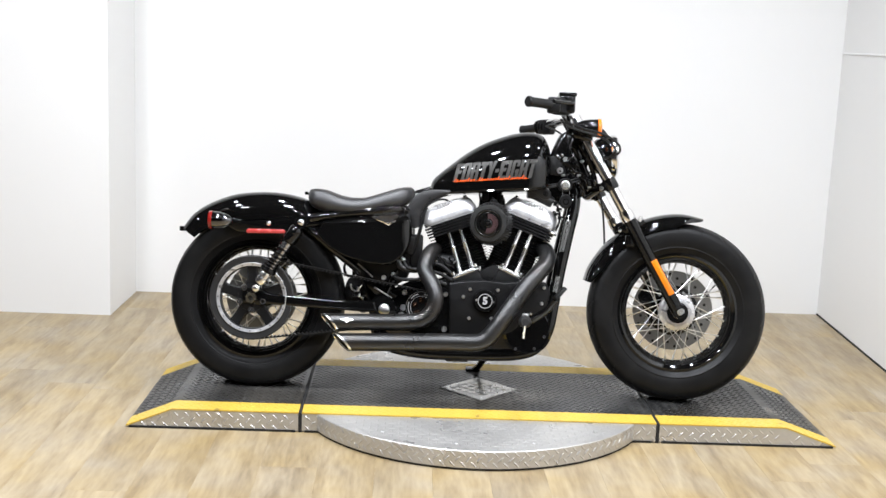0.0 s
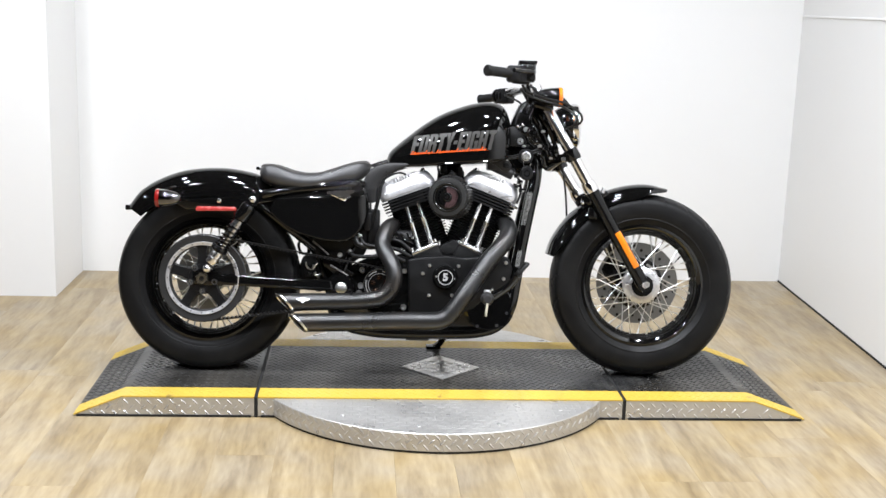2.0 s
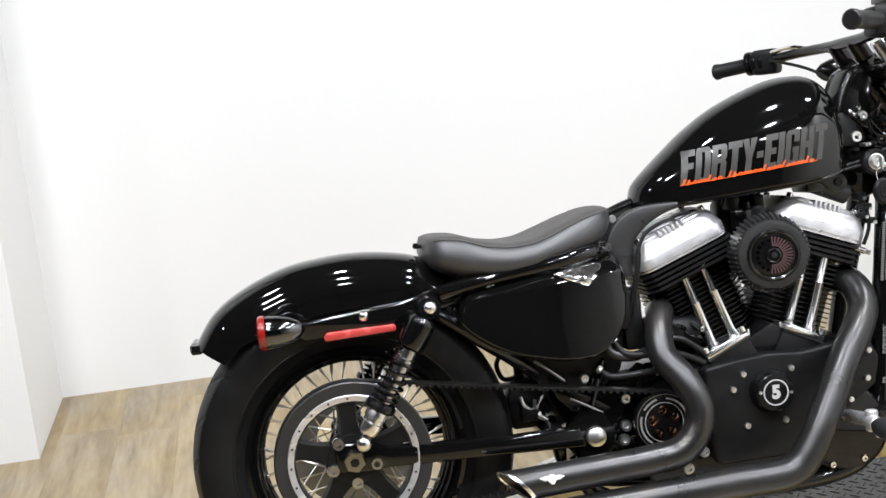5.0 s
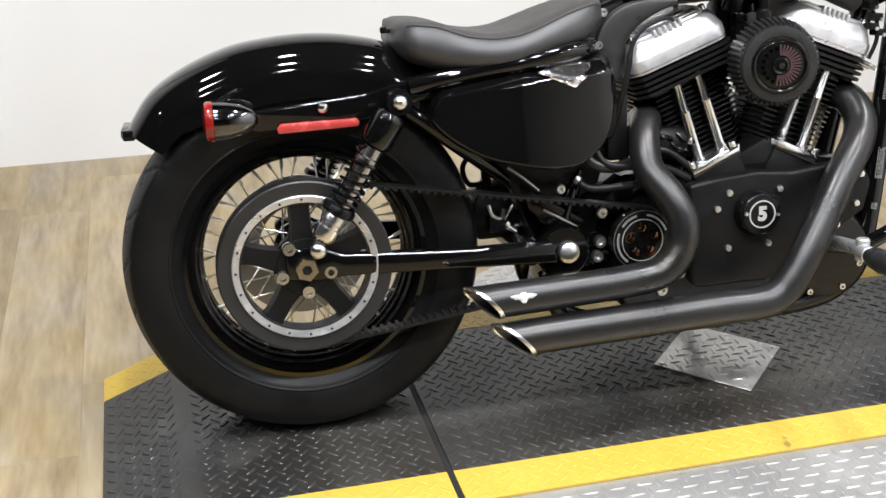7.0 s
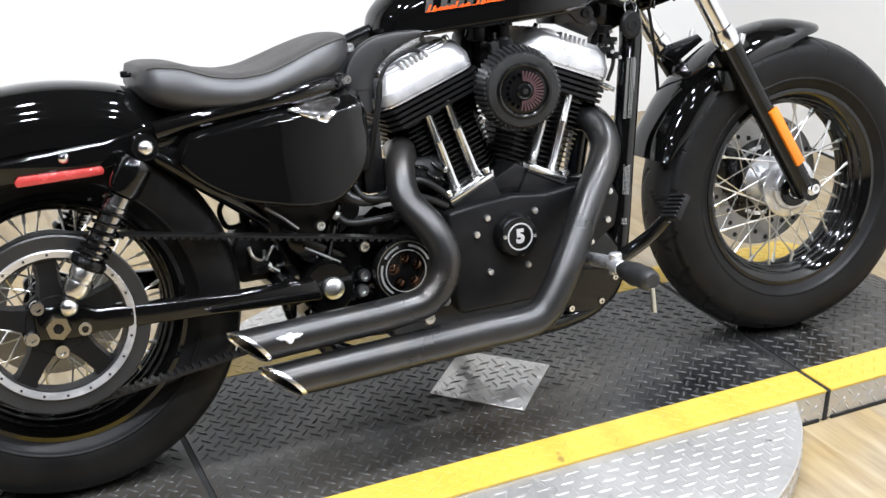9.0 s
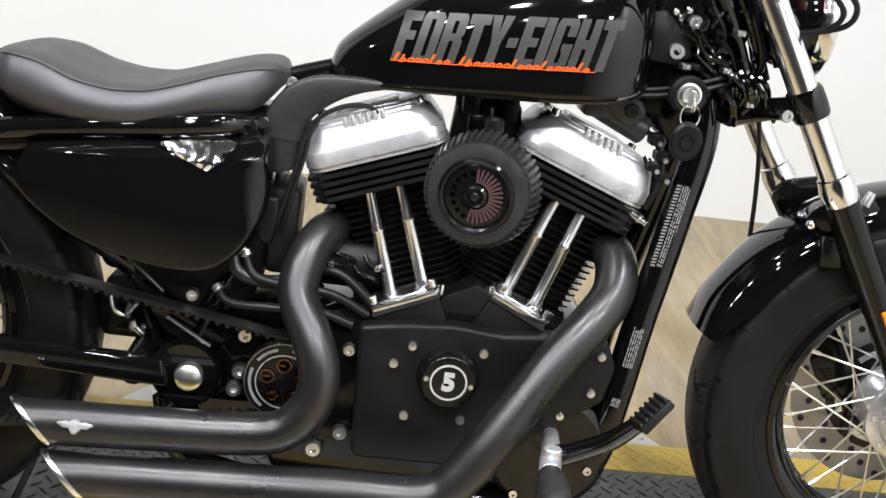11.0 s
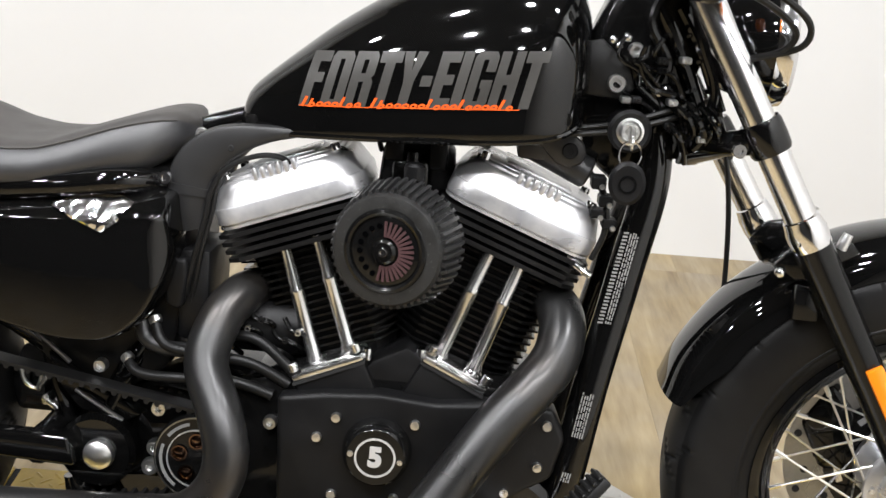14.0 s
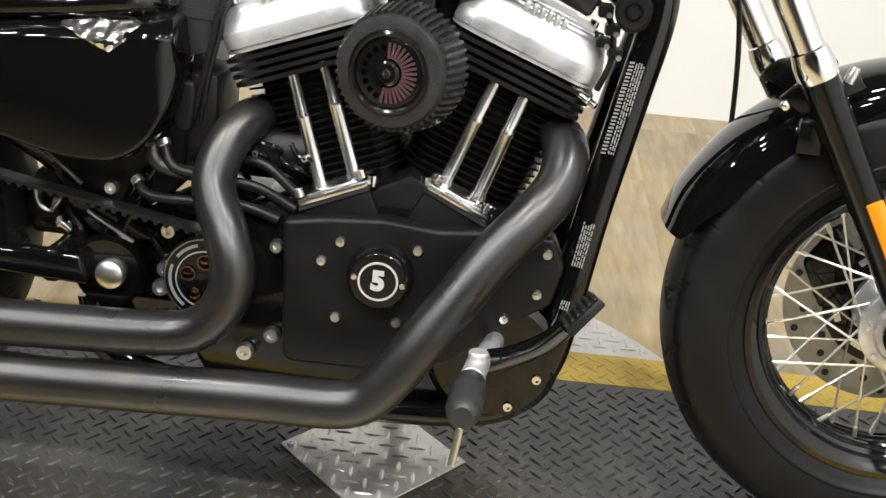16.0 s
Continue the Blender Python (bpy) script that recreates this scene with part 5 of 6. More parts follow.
# near-black discs: the holes' shade is painted on an unpierced plate
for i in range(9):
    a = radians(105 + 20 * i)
    part("face_hole_shade", moved(lathe([(0, 0), (0.0034, 0), (0.0034, 0.001), (0, 0.001)], AC + Vector((0.030 * math.cos(a), -0.0470, 0.030 * math.sin(a))), OUT, 10), AM), HOLE_SHADE, face)
part("centre_boss", moved(lathe([(0, -0.042), (0.0145, -0.042), (0.0145, -0.051), (0.011, -0.0535), (0, -0.0535)], AC, "v", 28), AM), GLOSS2, face)
part("centre_bolt", moved(bolt(AC + Vector((0, -0.0535, 0)), 0.0055, 0.004), AM), CHROME, face)
part("carburettor", join(rod((0.835, -0.125, 0.607), (0.835, 0.03, 0.607), 0.042, 24), box(0.815, 0.865, -0.05, 0.0, 0.63, 0.695, 0.012), rod((0.842, -0.05, 0.69), (0.842, -0.05, 0.705), 0.010)), GLOSS2, bike)
part("intake_manifold", join(prism([(0.792, 0.60), (0.80, 0.70), (0.815, 0.722), (0.875, 0.726), (0.892, 0.70), (0.90, 0.60)], -0.015, 0.05, 0.012), box(0.806, 0.83, -0.05, -0.01, 0.69, 0.722, 0.004), box(0.862, 0.884, -0.045, -0.01, 0.682, 0.716, 0.004)), MATT, bike)
part("intake_cap", lathe([(0, 0), (0.013, 0), (0.013, 0.016), (0.009, 0.020), (0, 0.020)], (0.848, -0.095, 0.676), "w", 20), MATT, air)

# sprocket cover
spr = part("sprocket_cover", lathe([(0, 0.0), (0.057, 0.0), (0.057, 0.016), (0.054, 0.020), (0.0, 0.020)], (0.606, -0.112, 0.303), OUT, 56), GLOSS2, bike, "round sprocket cover with bright rings")
part("ring", lathe([(0.0375, 0), (0.039, 0), (0.039, 0.002), (0.0375, 0.002)], (0.606, -0.132, 0.303), OUT, 56, closed=True), ALU, spr)
part("ring", lathe([(0.0532, 0), (0.0548, 0), (0.0548, 0.0015), (0.0532, 0.0015)], (0.606, -0.131, 0.303), OUT, 56, closed=True), DISC, spr)
for a0, span in ((18, 62), (104, 40), (160, 74), (262, 58)):
    bm = bmesh.new()
    rings(bm, [[Vector((0.606 + r * math.cos(b), v, 0.303 + r * math.sin(b))) for r, v in ((0.0445, -0.1315), (0.0485, -0.1315), (0.0485, -0.1328), (0.0445, -0.1328))] for b in (radians(a0 + span * k / 12) for k in range(13))])
    part("printed_arc", bm, LABEL_INK, spr, "band of small grey print")
for i in range(5):
    a = radians(20 + 72 * i)
    c = (0.606 + 0.024 * math.cos(a), -0.1318, 0.303 + 0.024 * math.sin(a))
    part("sprocket_bolt", join(lathe([(0.0085, 0), (0.0105, 0), (0.0105, 0.003), (0.0085, 0.003)], c, OUT, 20, closed=True), lathe([(0, 0.0), (0.0085, 0.001), (0.006, 0.0025), (0, 0.003)], c, OUT, 20)), GLINT_ZINC, spr)
for u, w, r in ((0.5445, 0.350, 0.0105), (0.541, 0.296, 0.0115), (0.535, 0.269, 0.0115), (0.467, 0.400, 0.009), (0.655, 0.197, 0.012), (0.69, 0.2255, 0.011), (0.69, 0.35, 0.009)):
    part("case_bolt", bolt((u, -0.097 if u > 0.6 else -0.085, w), r, 0.012), STEEL, bike)

# exhausts
def exhaust(pts, r, label, tip):
    pipe = part("exhaust_pipe", tube(pts, r, 28, 8, cap=False), PIPE, bike, label)
    # slash-cut end, hollow
    end, prev = Vector(pts[-1]), Vector(pts[-2])
    d = (end - prev).normalized()
    up = Vector((0, 0, 1))
    side = d.cross(up).normalized()
    rr = r[-1] if not isinstance(r, (int, float)) else r

    def cut(rad, back):
        out = []
        for k in range(28):
            a = 2 * math.pi * k / 28
            q = end + rad * (math.cos(a) * side + math.sin(a) * up)
            out.append(q + d * (tip * (0.5 + 0.5 * math.cos(a - 1.08)) + back))
        return out
    part("pipe_end", rings(bmesh.new(), [[end + rr * (math.cos(2 * math.pi * k / 28) * side + math.sin(2 * math.pi * k / 28) * up) for k in range(28)], cut(rr, -0.002), cut(rr - 0.004, -0.002), cut(rr - 0.005, -0.06)], cap=False), PIPE, pipe)
    part("chrome_tip", rings(bmesh.new(), [cut(rr - 0.001, -0.007), cut(rr + 0.001, -0.006), cut(rr + 0.0014, -0.001), cut(rr + 0.0006, 0.0025), cut(rr - 0.0035, 0.0025), cut(rr - 0.004, -0.006)], closed=True), CAP, pipe, "chrome edge of the slash-cut end")
    # near-black plug paints the dark inside of the pipe
    part("bore_shade", rod(end + d * -0.09, end + d * -0.06, rr - 0.004, 20), HOLE_SHADE, pipe)
    return pipe


p1 = exhaust([(0.652, 0.0, 0.500), (0.648, -0.038, 0.506), (0.637, -0.070, 0.502), (0.621, -0.102, 0.480), (0.614, -0.140, 0.434), (0.642, -0.180, 0.385), (0.656, -0.198, 0.342), (0.648, -0.204, 0.300), (0.614, -0.206, 0.264), (0.555, -0.206, 0.253), (0.45, -0.208, 0.248), (0.318, -0.210, 0.243)],
             [0.024, 0.026, 0.0275, 0.0275, 0.0275, 0.0275, 0.0275, 0.0275, 0.028, 0.0285, 0.029, 0.030], "matt black rear exhaust pipe with a slash-cut end", 0.056)
lobe = lambda x, z, r, k: moved(lathe([(0, 0), (r, 0), (r * 1.02, 0.001), (r * 0.9, 0.0028), (0, 0.0032)], (0, 0, 0), OUT, 16), Matrix.Translation((x, 0, z)) @ Matrix.Diagonal((1.0, 1, k, 1)))
badge = join(lobe(0, 0.001, 0.009, 1.0), lobe(-0.012, 0.002, 0.008, 0.6), lobe(0.012, 0.002, 0.008, 0.6), lobe(-0.019, 0.003, 0.0045, 0.5), lobe(0.019, 0.003, 0.0045, 0.5), lobe(0, -0.006, 0.005, 0.8))
part("pipe_badge", moved(badge, pose(0.354, -0.2365, 0.252, -20, 0, 0)), STEEL, p1, "small bright pipe badge")
exhaust([(1.012, 0.000, 0.520), (1.030, -0.030, 0.526), (1.042, -0.058, 0.520), (1.047, -0.084, 0.500), (1.040, -0.110, 0.472), (1.014, -0.138, 0.440), (0.970, -0.164, 0.390), (0.926, -0.189, 0.328), (0.889, -0.207, 0.274), (0.860, -0.214, 0.232), (0.833, -0.215, 0.203), (0.795, -0.216, 0.191), (0.70, -0.217, 0.189), (0.55, -0.219, 0.183), (0.368, -0.221, 0.1765)],
             [0.026, 0.0275, 0.029, 0.0298, 0.030, 0.030, 0.030, 0.030, 0.030, 0.030, 0.030, 0.0305, 0.031, 0.0312, 0.0312], "matt black front exhaust pipe with a slash-cut end", 0.062)

# foot peg and brake pedal
peg = part("foot_peg", join(lathe([(0, 0), (0.013, 0), (0.018, 0.014), (0.0205, 0.04), (0.0215, 0.05), (0.0195, 0.055), (0.0205, 0.085), (0.0175, 0.1), (0.012, 0.107), (0, 0.107)], (0.962, -0.285, 0.279), (-0.04, -1, 0.02), 24)), PLASTIC, bike, "rubber foot peg on a bright mount")
part("peg_mount", join(rod((0.985, -0.12, 0.262), (0.968, -0.245, 0.281), 0.013), rod((0.968, -0.242, 0.281), (0.962, -0.287, 0.279), 0.0145, 12), rod((0.967, -0.255, 0.262), (0.967, -0.255, 0.302), 0.012, 14)), ALU, peg)
part("peg_feeler", rod((0.957, -0.390, 0.268), (0.952, -0.402, 0.228), 0.0045), BRASS, peg)
pedal = part("brake_pedal", tube([(0.975, -0.215, 0.272), (1.0, -0.225, 0.285), (1.04, -0.25, 0.318), (1.065, -0.275, 0.355)], [0.016, 0.014, 0.013, 0.011], 14), GLOSS, bike, "black brake pedal with ribbed pad")
pad_m = Matrix.Translation((1.078, -0.285, 0.375)) @ Matrix.Rotation(radians(-50), 4, "Y") @ Matrix.Rotation(radians(12), 4, "Z")
part("pedal_pad", moved(box(-0.026, 0.026, -0.023, 0.023, -0.006, 0.006, 0.003), pad_m), HOSE, pedal)
for i in range(6):
    x = -0.0215 + 0.0086 * i
    part("pad_rib", moved(box(x - 0.0026, x + 0.0026, -0.0215, 0.0215, 0.005, 0.0095, 0.0015, 1), pad_m), HOSE, pedal)

# side stand
stand = part("side_stand", tube([(0.86, 0.09, 0.155), (0.85, 0.12, 0.12), (0.83, 0.19, 0.072), (0.815, 0.25, 0.052)], [0.014, 0.013, 0.012, 0.012], 12), GLOSS2, bike, "black side stand, folded out")
part("stand_foot", moved(box(-0.035, 0.02, -0.02, 0.02, -0.005, 0.004, 0.002), Matrix.Translation((0.815, 0.255, 0.051)) @ Matrix.Rotation(radians(10), 4, "X")), GLOSS2, stand)
part("stand_bracket", box(0.70, 0.78, -0.11, -0.06, 0.112, 0.14, 0.004), GLOSS2, bike)

# ---- steering, bars, lamps ----
part("steering_head", join(lathe([(0, 0), (0.036, 0), (0.036, 0.02), (0.030, 0.03), (0.030, 0.15), (0.036, 0.16), (0.036, 0.19), (0, 0.19)], (1.195, 0, 0.735), FT, 32),
                           prism([(1.04, 0.80), (1.046, 0.855), (1.13, 0.90), (1.19, 0.80), (1.16, 0.70), (1.10, 0.68), (1.05, 0.72)], -0.03, 0.03, 0.008)), GLOSS2, bike)
part("neck_cover", prism([(1.043, 0.84), (1.049, 0.868), (1.058, 0.893), (1.070, 0.921), (1.082, 0.942), (1.102, 0.958), (1.15, 0.955), (1.175, 0.915), (1.19, 0.86), (1.175, 0.80), (1.10, 0.79)], -0.045, 0.045, 0.018, 3), GLOSS2, bike, "semi-gloss black instrument housing")
part("harness", tube([(1.13, -0.05, 0.93), (1.115, -0.06, 0.885), (1.14, -0.06, 0.84), (1.13, -0.055, 0.79), (1.155, -0.05, 0.74)], 0.007, 10), GLOSS2, bike)
part("harness", tube([(1.16, -0.06, 0.93), (1.175, -0.07, 0.87), (1.20, -0.06, 0.81), (1.19, -0.05, 0.75)], 0.006, 10), GLOSS2, bike)
part("upper_clamp", prism([(1.115, 0.945), (1.15, 0.955), (1.185, 0.945), (1.195, 0.92), (1.175, 0.912), (1.125, 0.925)], -0.128, 0.128, 0.01), GLOSS, bike, "gloss black upper fork clamp")
part("tank_bracket", prism([(1.02, 0.85), (1.06, 0.862), (1.098, 0.83), (1.105, 0.805), (1.09, 0.79), (1.03, 0.795)], -0.058, -0.048, 0.003), HOSE, bike, "matt black tank mounting bracket")
part("horn_bracket", prism([(0.965, 0.742), (1.035, 0.745), (1.05, 0.735), (1.055, 0.722), (1.05, 0.709), (1.035, 0.702), (1.02, 0.706), (1.0, 0.725), (0.95, 0.732)], -0.065, -0.05, 0.004), PLASTIC, bike)
part("bracket_bolt", bolt((1.082, -0.058, 0.810), 0.012, 0.007), STEEL, bike)
part("bracket_bolt", bolt((1.101, -0.05, 0.851), 0.010, 0.012), STEEL, bike)
part("bracket_bolt", bolt((1.034, -0.066, 0.724), 0.010, 0.004), MATT, bike)
part("ignition_coil", join(rod((0.985, -0.04, 0.728), (1.062, -0.04, 0.694), 0.020, 20), box(0.97, 1.01, -0.06, 0.02, 0.708, 0.745, 0.006)), PLASTIC, bike)
ign = part("ignition_switch", lathe([(0, -0.06), (0.022, -0.06), (0.022, 0.0), (0.026, 0.002), (0.026, 0.012), (0.022, 0.016), (0.018, 0.014), (0, 0.014)], (1.100, -0.085, 0.757), OUT, 32), MATT, bike, "black ignition switch with a key and fob")
part("key_barrel", lathe([(0, 0.002), (0.006, 0.002), (0.0085, 0.007), (0.0105, 0.009), (0.0125, 0.007), (0.014, 0.003), (0.0165, 0.0025), (0.0165, 0.0)], (1.100, -0.098, 0.757), OUT, 24), STEEL, ign)
part("key", join(box(1.097, 1.103, -0.128, -0.106, 0.745, 0.765, 0.001, 1), lathe([(0.007, -0.001), (0.009, -0.001), (0.009, 0.001), (0.007, 0.001)], (1.1, -0.13, 0.747), "u", 16, closed=True)), STEEL, ign)
ring = [(1.101 + 0.013 * math.cos(a * 0.5236), -0.118, 0.732 + 0.016 * math.sin(a * 0.5236)) for a in range(13)]
part("key_ring", tube(ring, 0.0012, 6, 2), CHROME, ign)
fob = part("key_fob", moved(lathe([(0, -0.007), (0.018, -0.007), (0.022, -0.003), (0.022, 0.003), (0.018, 0.007), (0, 0.007)], (0, 0, 0), "v", 28), Matrix.Translation((1.101, -0.118, 0.698)) @ Matrix.Diagonal((1, 1, 1.2, 1))), MATT, ign)
part("fob_button", lathe([(0.008, 0), (0.011, 0), (0.011, 0.0015), (0.008, 0.0015)], (1.101, -0.125, 0.697), OUT, 20, closed=True), GLOSS2, ign)
# warning labels on the down tube: unreadable print as short bars
random.seed(8)
for (u0, w0), (u1, w1), rows in (((1.1015, 0.520), (1.1215, 0.634), 4), ((1.0765, 0.375), (1.0855, 0.432), 5), ((1.0665, 0.318), (1.069, 0.330), 4)):
    d = Vector((u1 - u0, 0, w1 - w0))
    L = d.length
    d.normalize()
    n = Vector((d.z, 0, -d.x))
    verts, faces = [], []
    for r in range(rows):
        s = 0.0
        while s < L - 0.002:
            l = min(random.uniform(0.002, 0.009), L - s)
            off = (r - (rows - 1) / 2) * 0.0031
            c = Vector((u0, 0, w0)) + d * s + n * off
            for q in (c - n * 0.0009, c + n * 0.0009, c + d * l + n * 0.0009, c + d * l - n * 0.0009):
                mid = -0.075 - (0.58 - q.z) * 0.107
                verts.append((q.x, mid - math.sqrt(0.0228 ** 2 - min(off, 0.01) ** 2) - 0.0004, q.z))
            k = len(verts)
            faces.append((k - 4, k - 3, k - 2, k - 1))
            s += l + random.uniform(0.0008, 0.002)
    me = bpy.data.meshes.new("label_print")
    me.from_pydata(verts, [], faces)
    me.materials.append(LABEL_INK)
    o = new("label_print", me)
    o.parent = bike
    tagged(o, "rows of small grey label print", kind="stuff")
# upright bars printed along the tube's outer edge
for k in range(26):
    s = k / 25
    c = Vector((1.0975 + 0.0205 * s, 0, 0.521 + 0.112 * s))
    v = -0.075 - (0.58 - c.z) * 0.107 - 0.0221
    part("printed_bar", moved(box(-0.0032, 0.0032, -0.0004, 0.0004, -0.0012, 0.0012), Matrix.Translation((c.x - 0.007, v + 0.0015, c.z))), LABEL_INK, bike)
# connectors and leads beside the down tube
for u, w, h in ((1.072, 0.690, 0.016), (1.083, 0.668, 0.014), (1.074, 0.652, 0.011), (1.090, 0.640, 0.012)):
    part("plug_connector", box(u - 0.009, u + 0.009, -0.085, -0.055, w - h / 2, w + h / 2, 0.002, 1), MATT, bike)
    part("connector_clip", bolt((u + 0.004, -0.085, w - 0.004), 0.0035, 0.004, OUT), STEEL, bike)
part("spark_lead", tube([(1.06, -0.05, 0.70), (1.082, -0.07, 0.672), (1.086, -0.075, 0.63), (1.074, -0.07, 0.592)], 0.004, 8), HOSE, bike)
part("spark_plug", join(rod((1.044, -0.075, 0.592), (1.066, -0.09, 0.580), 0.0065, 12), rod((1.062, -0.088, 0.582), (1.074, -0.096, 0.576), 0.0045, 12)), CHROME, bike)

lampo = part("headlamp", lathe([(0, -0.078), (0.022, -0.076), (0.045, -0.066), (0.062, -0.045), (0.071, -0.015), (0.074, 0.0), (0.074, 0.01), (0.068, 0.012), (0.05, -0.02), (0, -0.05)], (1.262, 0, 0.872), (1, 0, 0.02), 48), GLOSS, bike, "round gloss black headlamp with chrome rim")
part("headlamp_rim", lathe([(0.068, 0.006), (0.0755, 0.004), (0.0785, 0.012), (0.077, 0.024), (0.070, 0.030), (0.066, 0.022)], (1.262, 0, 0.872), (1, 0, 0.02), 48, closed=True), CHROME, lampo, "chrome lamp rim")
part("headlamp_glass", lathe([(0, 0.034), (0.03, 0.033), (0.055, 0.028), (0.068, 0.022), (0.068, 0.018), (0.05, 0.024), (0, 0.029)], (1.262, 0, 0.872), (1, 0, 0.02), 40), GLASS, lampo, "clear lamp glass")
part("lamp_stay", tube([(1.25, 0, 0.94), (1.215, 0, 0.97), (1.16, 0, 0.965)], 0.013, 12), GLOSS2, lampo)

bar = part("handlebar", tube([(0.952, -0.365, 1.024), (1.042, -0.29, 1.022), (1.085, -0.20, 1.014), (1.098, -0.10, 1.005), (1.10, 0, 1.003), (1.10, 0.10, 1.002), (1.08, 0.20, 1.001), (1.035, 0.29, 0.994), (0.955, 0.365, 0.985)], 0.0115, 14), GLOSS2, bike, "black handlebar with rubber grips")
for s in (-1, 1):
    a, b = (Vector((0.948, -0.369, 1.024)), Vector((1.042, -0.290, 1.022))) if s < 0 else (Vector((0.950, 0.369, 0.984)), Vector((1.038, 0.290, 0.994)))
    part("grip", lathe([(0, 0), (0.015, 0), (0.0185, 0.004), (0.0185, 0.012), (0.0165, 0.018), (0.0165, 0.112), (0.019, 0.118), (0.019, 0.124), (0, 0.124)], a, b - a, 20), HOSE, bar, "black rubber grip")
    q = a + (b - a).normalized() * (0.150 if s < 0 else 0.125)
    d = (b - a).normalized()
    mm = Matrix.Translation(q) @ Matrix.Rotation(math.atan2(d.y, d.x), 4, "Z")
    part("switch_housing", moved(box(-0.026, 0.034, -0.023, 0.023, -0.030, 0.027, 0.010, 3), mm), MATT, bar)
    part("lever", tube([q + Vector((0.035, s * 0.005, 0.006)), q + Vector((0.04, s * 0.06, 0.004)), q + Vector((0.005, s * 0.12, 0.0)), q + Vector((-0.03, s * 0.165, -0.002))], [0.009, 0.008, 0.006, 0.007], 10), GLOSS2 if s < 0 else CHROME, bar)
    part("riser", rod((1.125, s * 0.045, 0.965), (1.102, s * 0.045, 1.006), 0.018, 16), GLOSS2, bar)
for i in range(3):
    part("switch_ring", lathe([(0.017, 0), (0.027, 0.001), (0.028, 0.006), (0.027, 0.011), (0.017, 0.012)], Vector((1.012, 0.315, 0.993)) + Vector((0.012, -0.011, 0)) * i, (0.74, -0.67, 0.06), 24, closed=True), GLOSS2, bar)
part("clutch_lever", tube([(1.045, 0.25, 1.012), (1.07, 0.20, 1.016), (1.10, 0.16, 1.006), (1.135, 0.10, 0.992)], [0.004, 0.0045, 0.005, 0.006], 10), CHROME, bar, "chrome lever")
part("throttle_housing", box(1.018, 1.062, -0.315, -0.262, 0.995, 1.048, 0.008, 2), MATT, bar)
part("brake_reservoir", join(box(1.060, 1.114, -0.285, -0.225, 1.000, 1.060, 0.006), box(1.057, 1.118, -0.288, -0.222, 1.056, 1.067, 0.003)), GLOSS2, bar, "black brake fluid reservoir")
part("speedometer", lathe([(0, -0.03), (0.035, -0.03), (0.045, -0.01), (0.046, 0.008), (0.042, 0.012), (0, 0.01)], (1.125, 0, 0.950), (-0.45, 0, 0.85), 32), GLOSS2, bike)
for s in (-1, 1):
    sgf = signal((1.197, s * 0.155, 0.957), -1, ORANGE, "black bullet indicator with orange lens", 0.032, 0.085)
    sgf.data.materials[0] = GLOSS2
    part("stem", rod((1.155, s * 0.14, 0.953), (1.14, s * 0.06, 0.955), 0.010), GLOSS2, sgf)

cables = [
    [(1.065, -0.24, 0.985), (1.09, -0.215, 0.966), (1.114, -0.205, 0.960), (1.151, -0.20, 0.948), (1.208, -0.195, 0.936), (1.253, -0.17, 0.918), (1.280, -0.15, 0.896), (1.276, -0.13, 0.872), (1.228, -0.11, 0.855), (1.2, -0.09, 0.845)],
    [(1.06, -0.235, 0.975), (1.08, -0.22, 0.958), (1.10, -0.205, 0.952), (1.138, -0.198, 0.941), (1.196, -0.192, 0.927), (1.240, -0.165, 0.909), (1.266, -0.145, 0.887), (1.256, -0.12, 0.865), (1.205, -0.09, 0.848)],
    [(1.21, -0.03, 0.80), (1.15, -0.075, 0.785), (1.08, -0.08, 0.762), (1.0, -0.07, 0.748)],
    [(1.21, -0.03, 0.79), (1.15, -0.078, 0.775), (1.08, -0.083, 0.754), (1.0, -0.075, 0.742)],
    [(1.05, 0.25, 1.0), (1.10, 0.14, 0.96), (1.13, 0.07, 0.90), (1.12, 0.05, 0.80), (1.09, 0.05, 0.70)],
    [(1.04, 0.28, 1.0), (1.14, 0.2, 1.01), (1.2, 0.1, 0.95), (1.215, 0.08, 0.85), (1.243, 0.05, 0.735), (1.258, 0.05, 0.66), (1.266, 0.05, 0.575), (1.269, 0.05, 0.49)],
    [(0.80, -0.03, 0.70), (0.79, -0.06, 0.725), (0.74, -0.05, 0.735)],
    [(0.70, -0.05, 0.662), (0.685, -0.075, 0.683), (0.664, -0.088, 0.688), (0.637, -0.09, 0.680), (0.613, -0.09, 0.663), (0.598, -0.09, 0.633), (0.594, -0.09, 0.608), (0.582, -0.088, 0.556), (0.57, -0.08, 0.50)],
    [(0.575, -0.075, 0.48), (0.588, -0.086, 0.555), (0.600, -0.086, 0.61), (0.604, -0.084, 0.638), (0.612, -0.075, 0.655)],
    [(0.87, -0.03, 0.69), (0.88, -0.05, 0.735), (0.92, -0.04, 0.745)],
]
for i, c in enumerate(cables):
    part("cable", tube(c, 0.0040 if i < 2 else 0.0036, 8, 6), HOSE, bike)
hoses = [
    [(0.497, -0.085, 0.415), (0.52, -0.10, 0.398), (0.58, -0.105, 0.398), (0.64, -0.105, 0.40), (0.69, -0.10, 0.385)],
    [(0.532, -0.085, 0.470), (0.55, -0.10, 0.44), (0.60, -0.105, 0.432), (0.66, -0.10, 0.425), (0.71, -0.095, 0.40)],
    [(0.60, -0.08, 0.45), (0.66, -0.09, 0.455), (0.70, -0.095, 0.43), (0.725, -0.095, 0.405)],
]
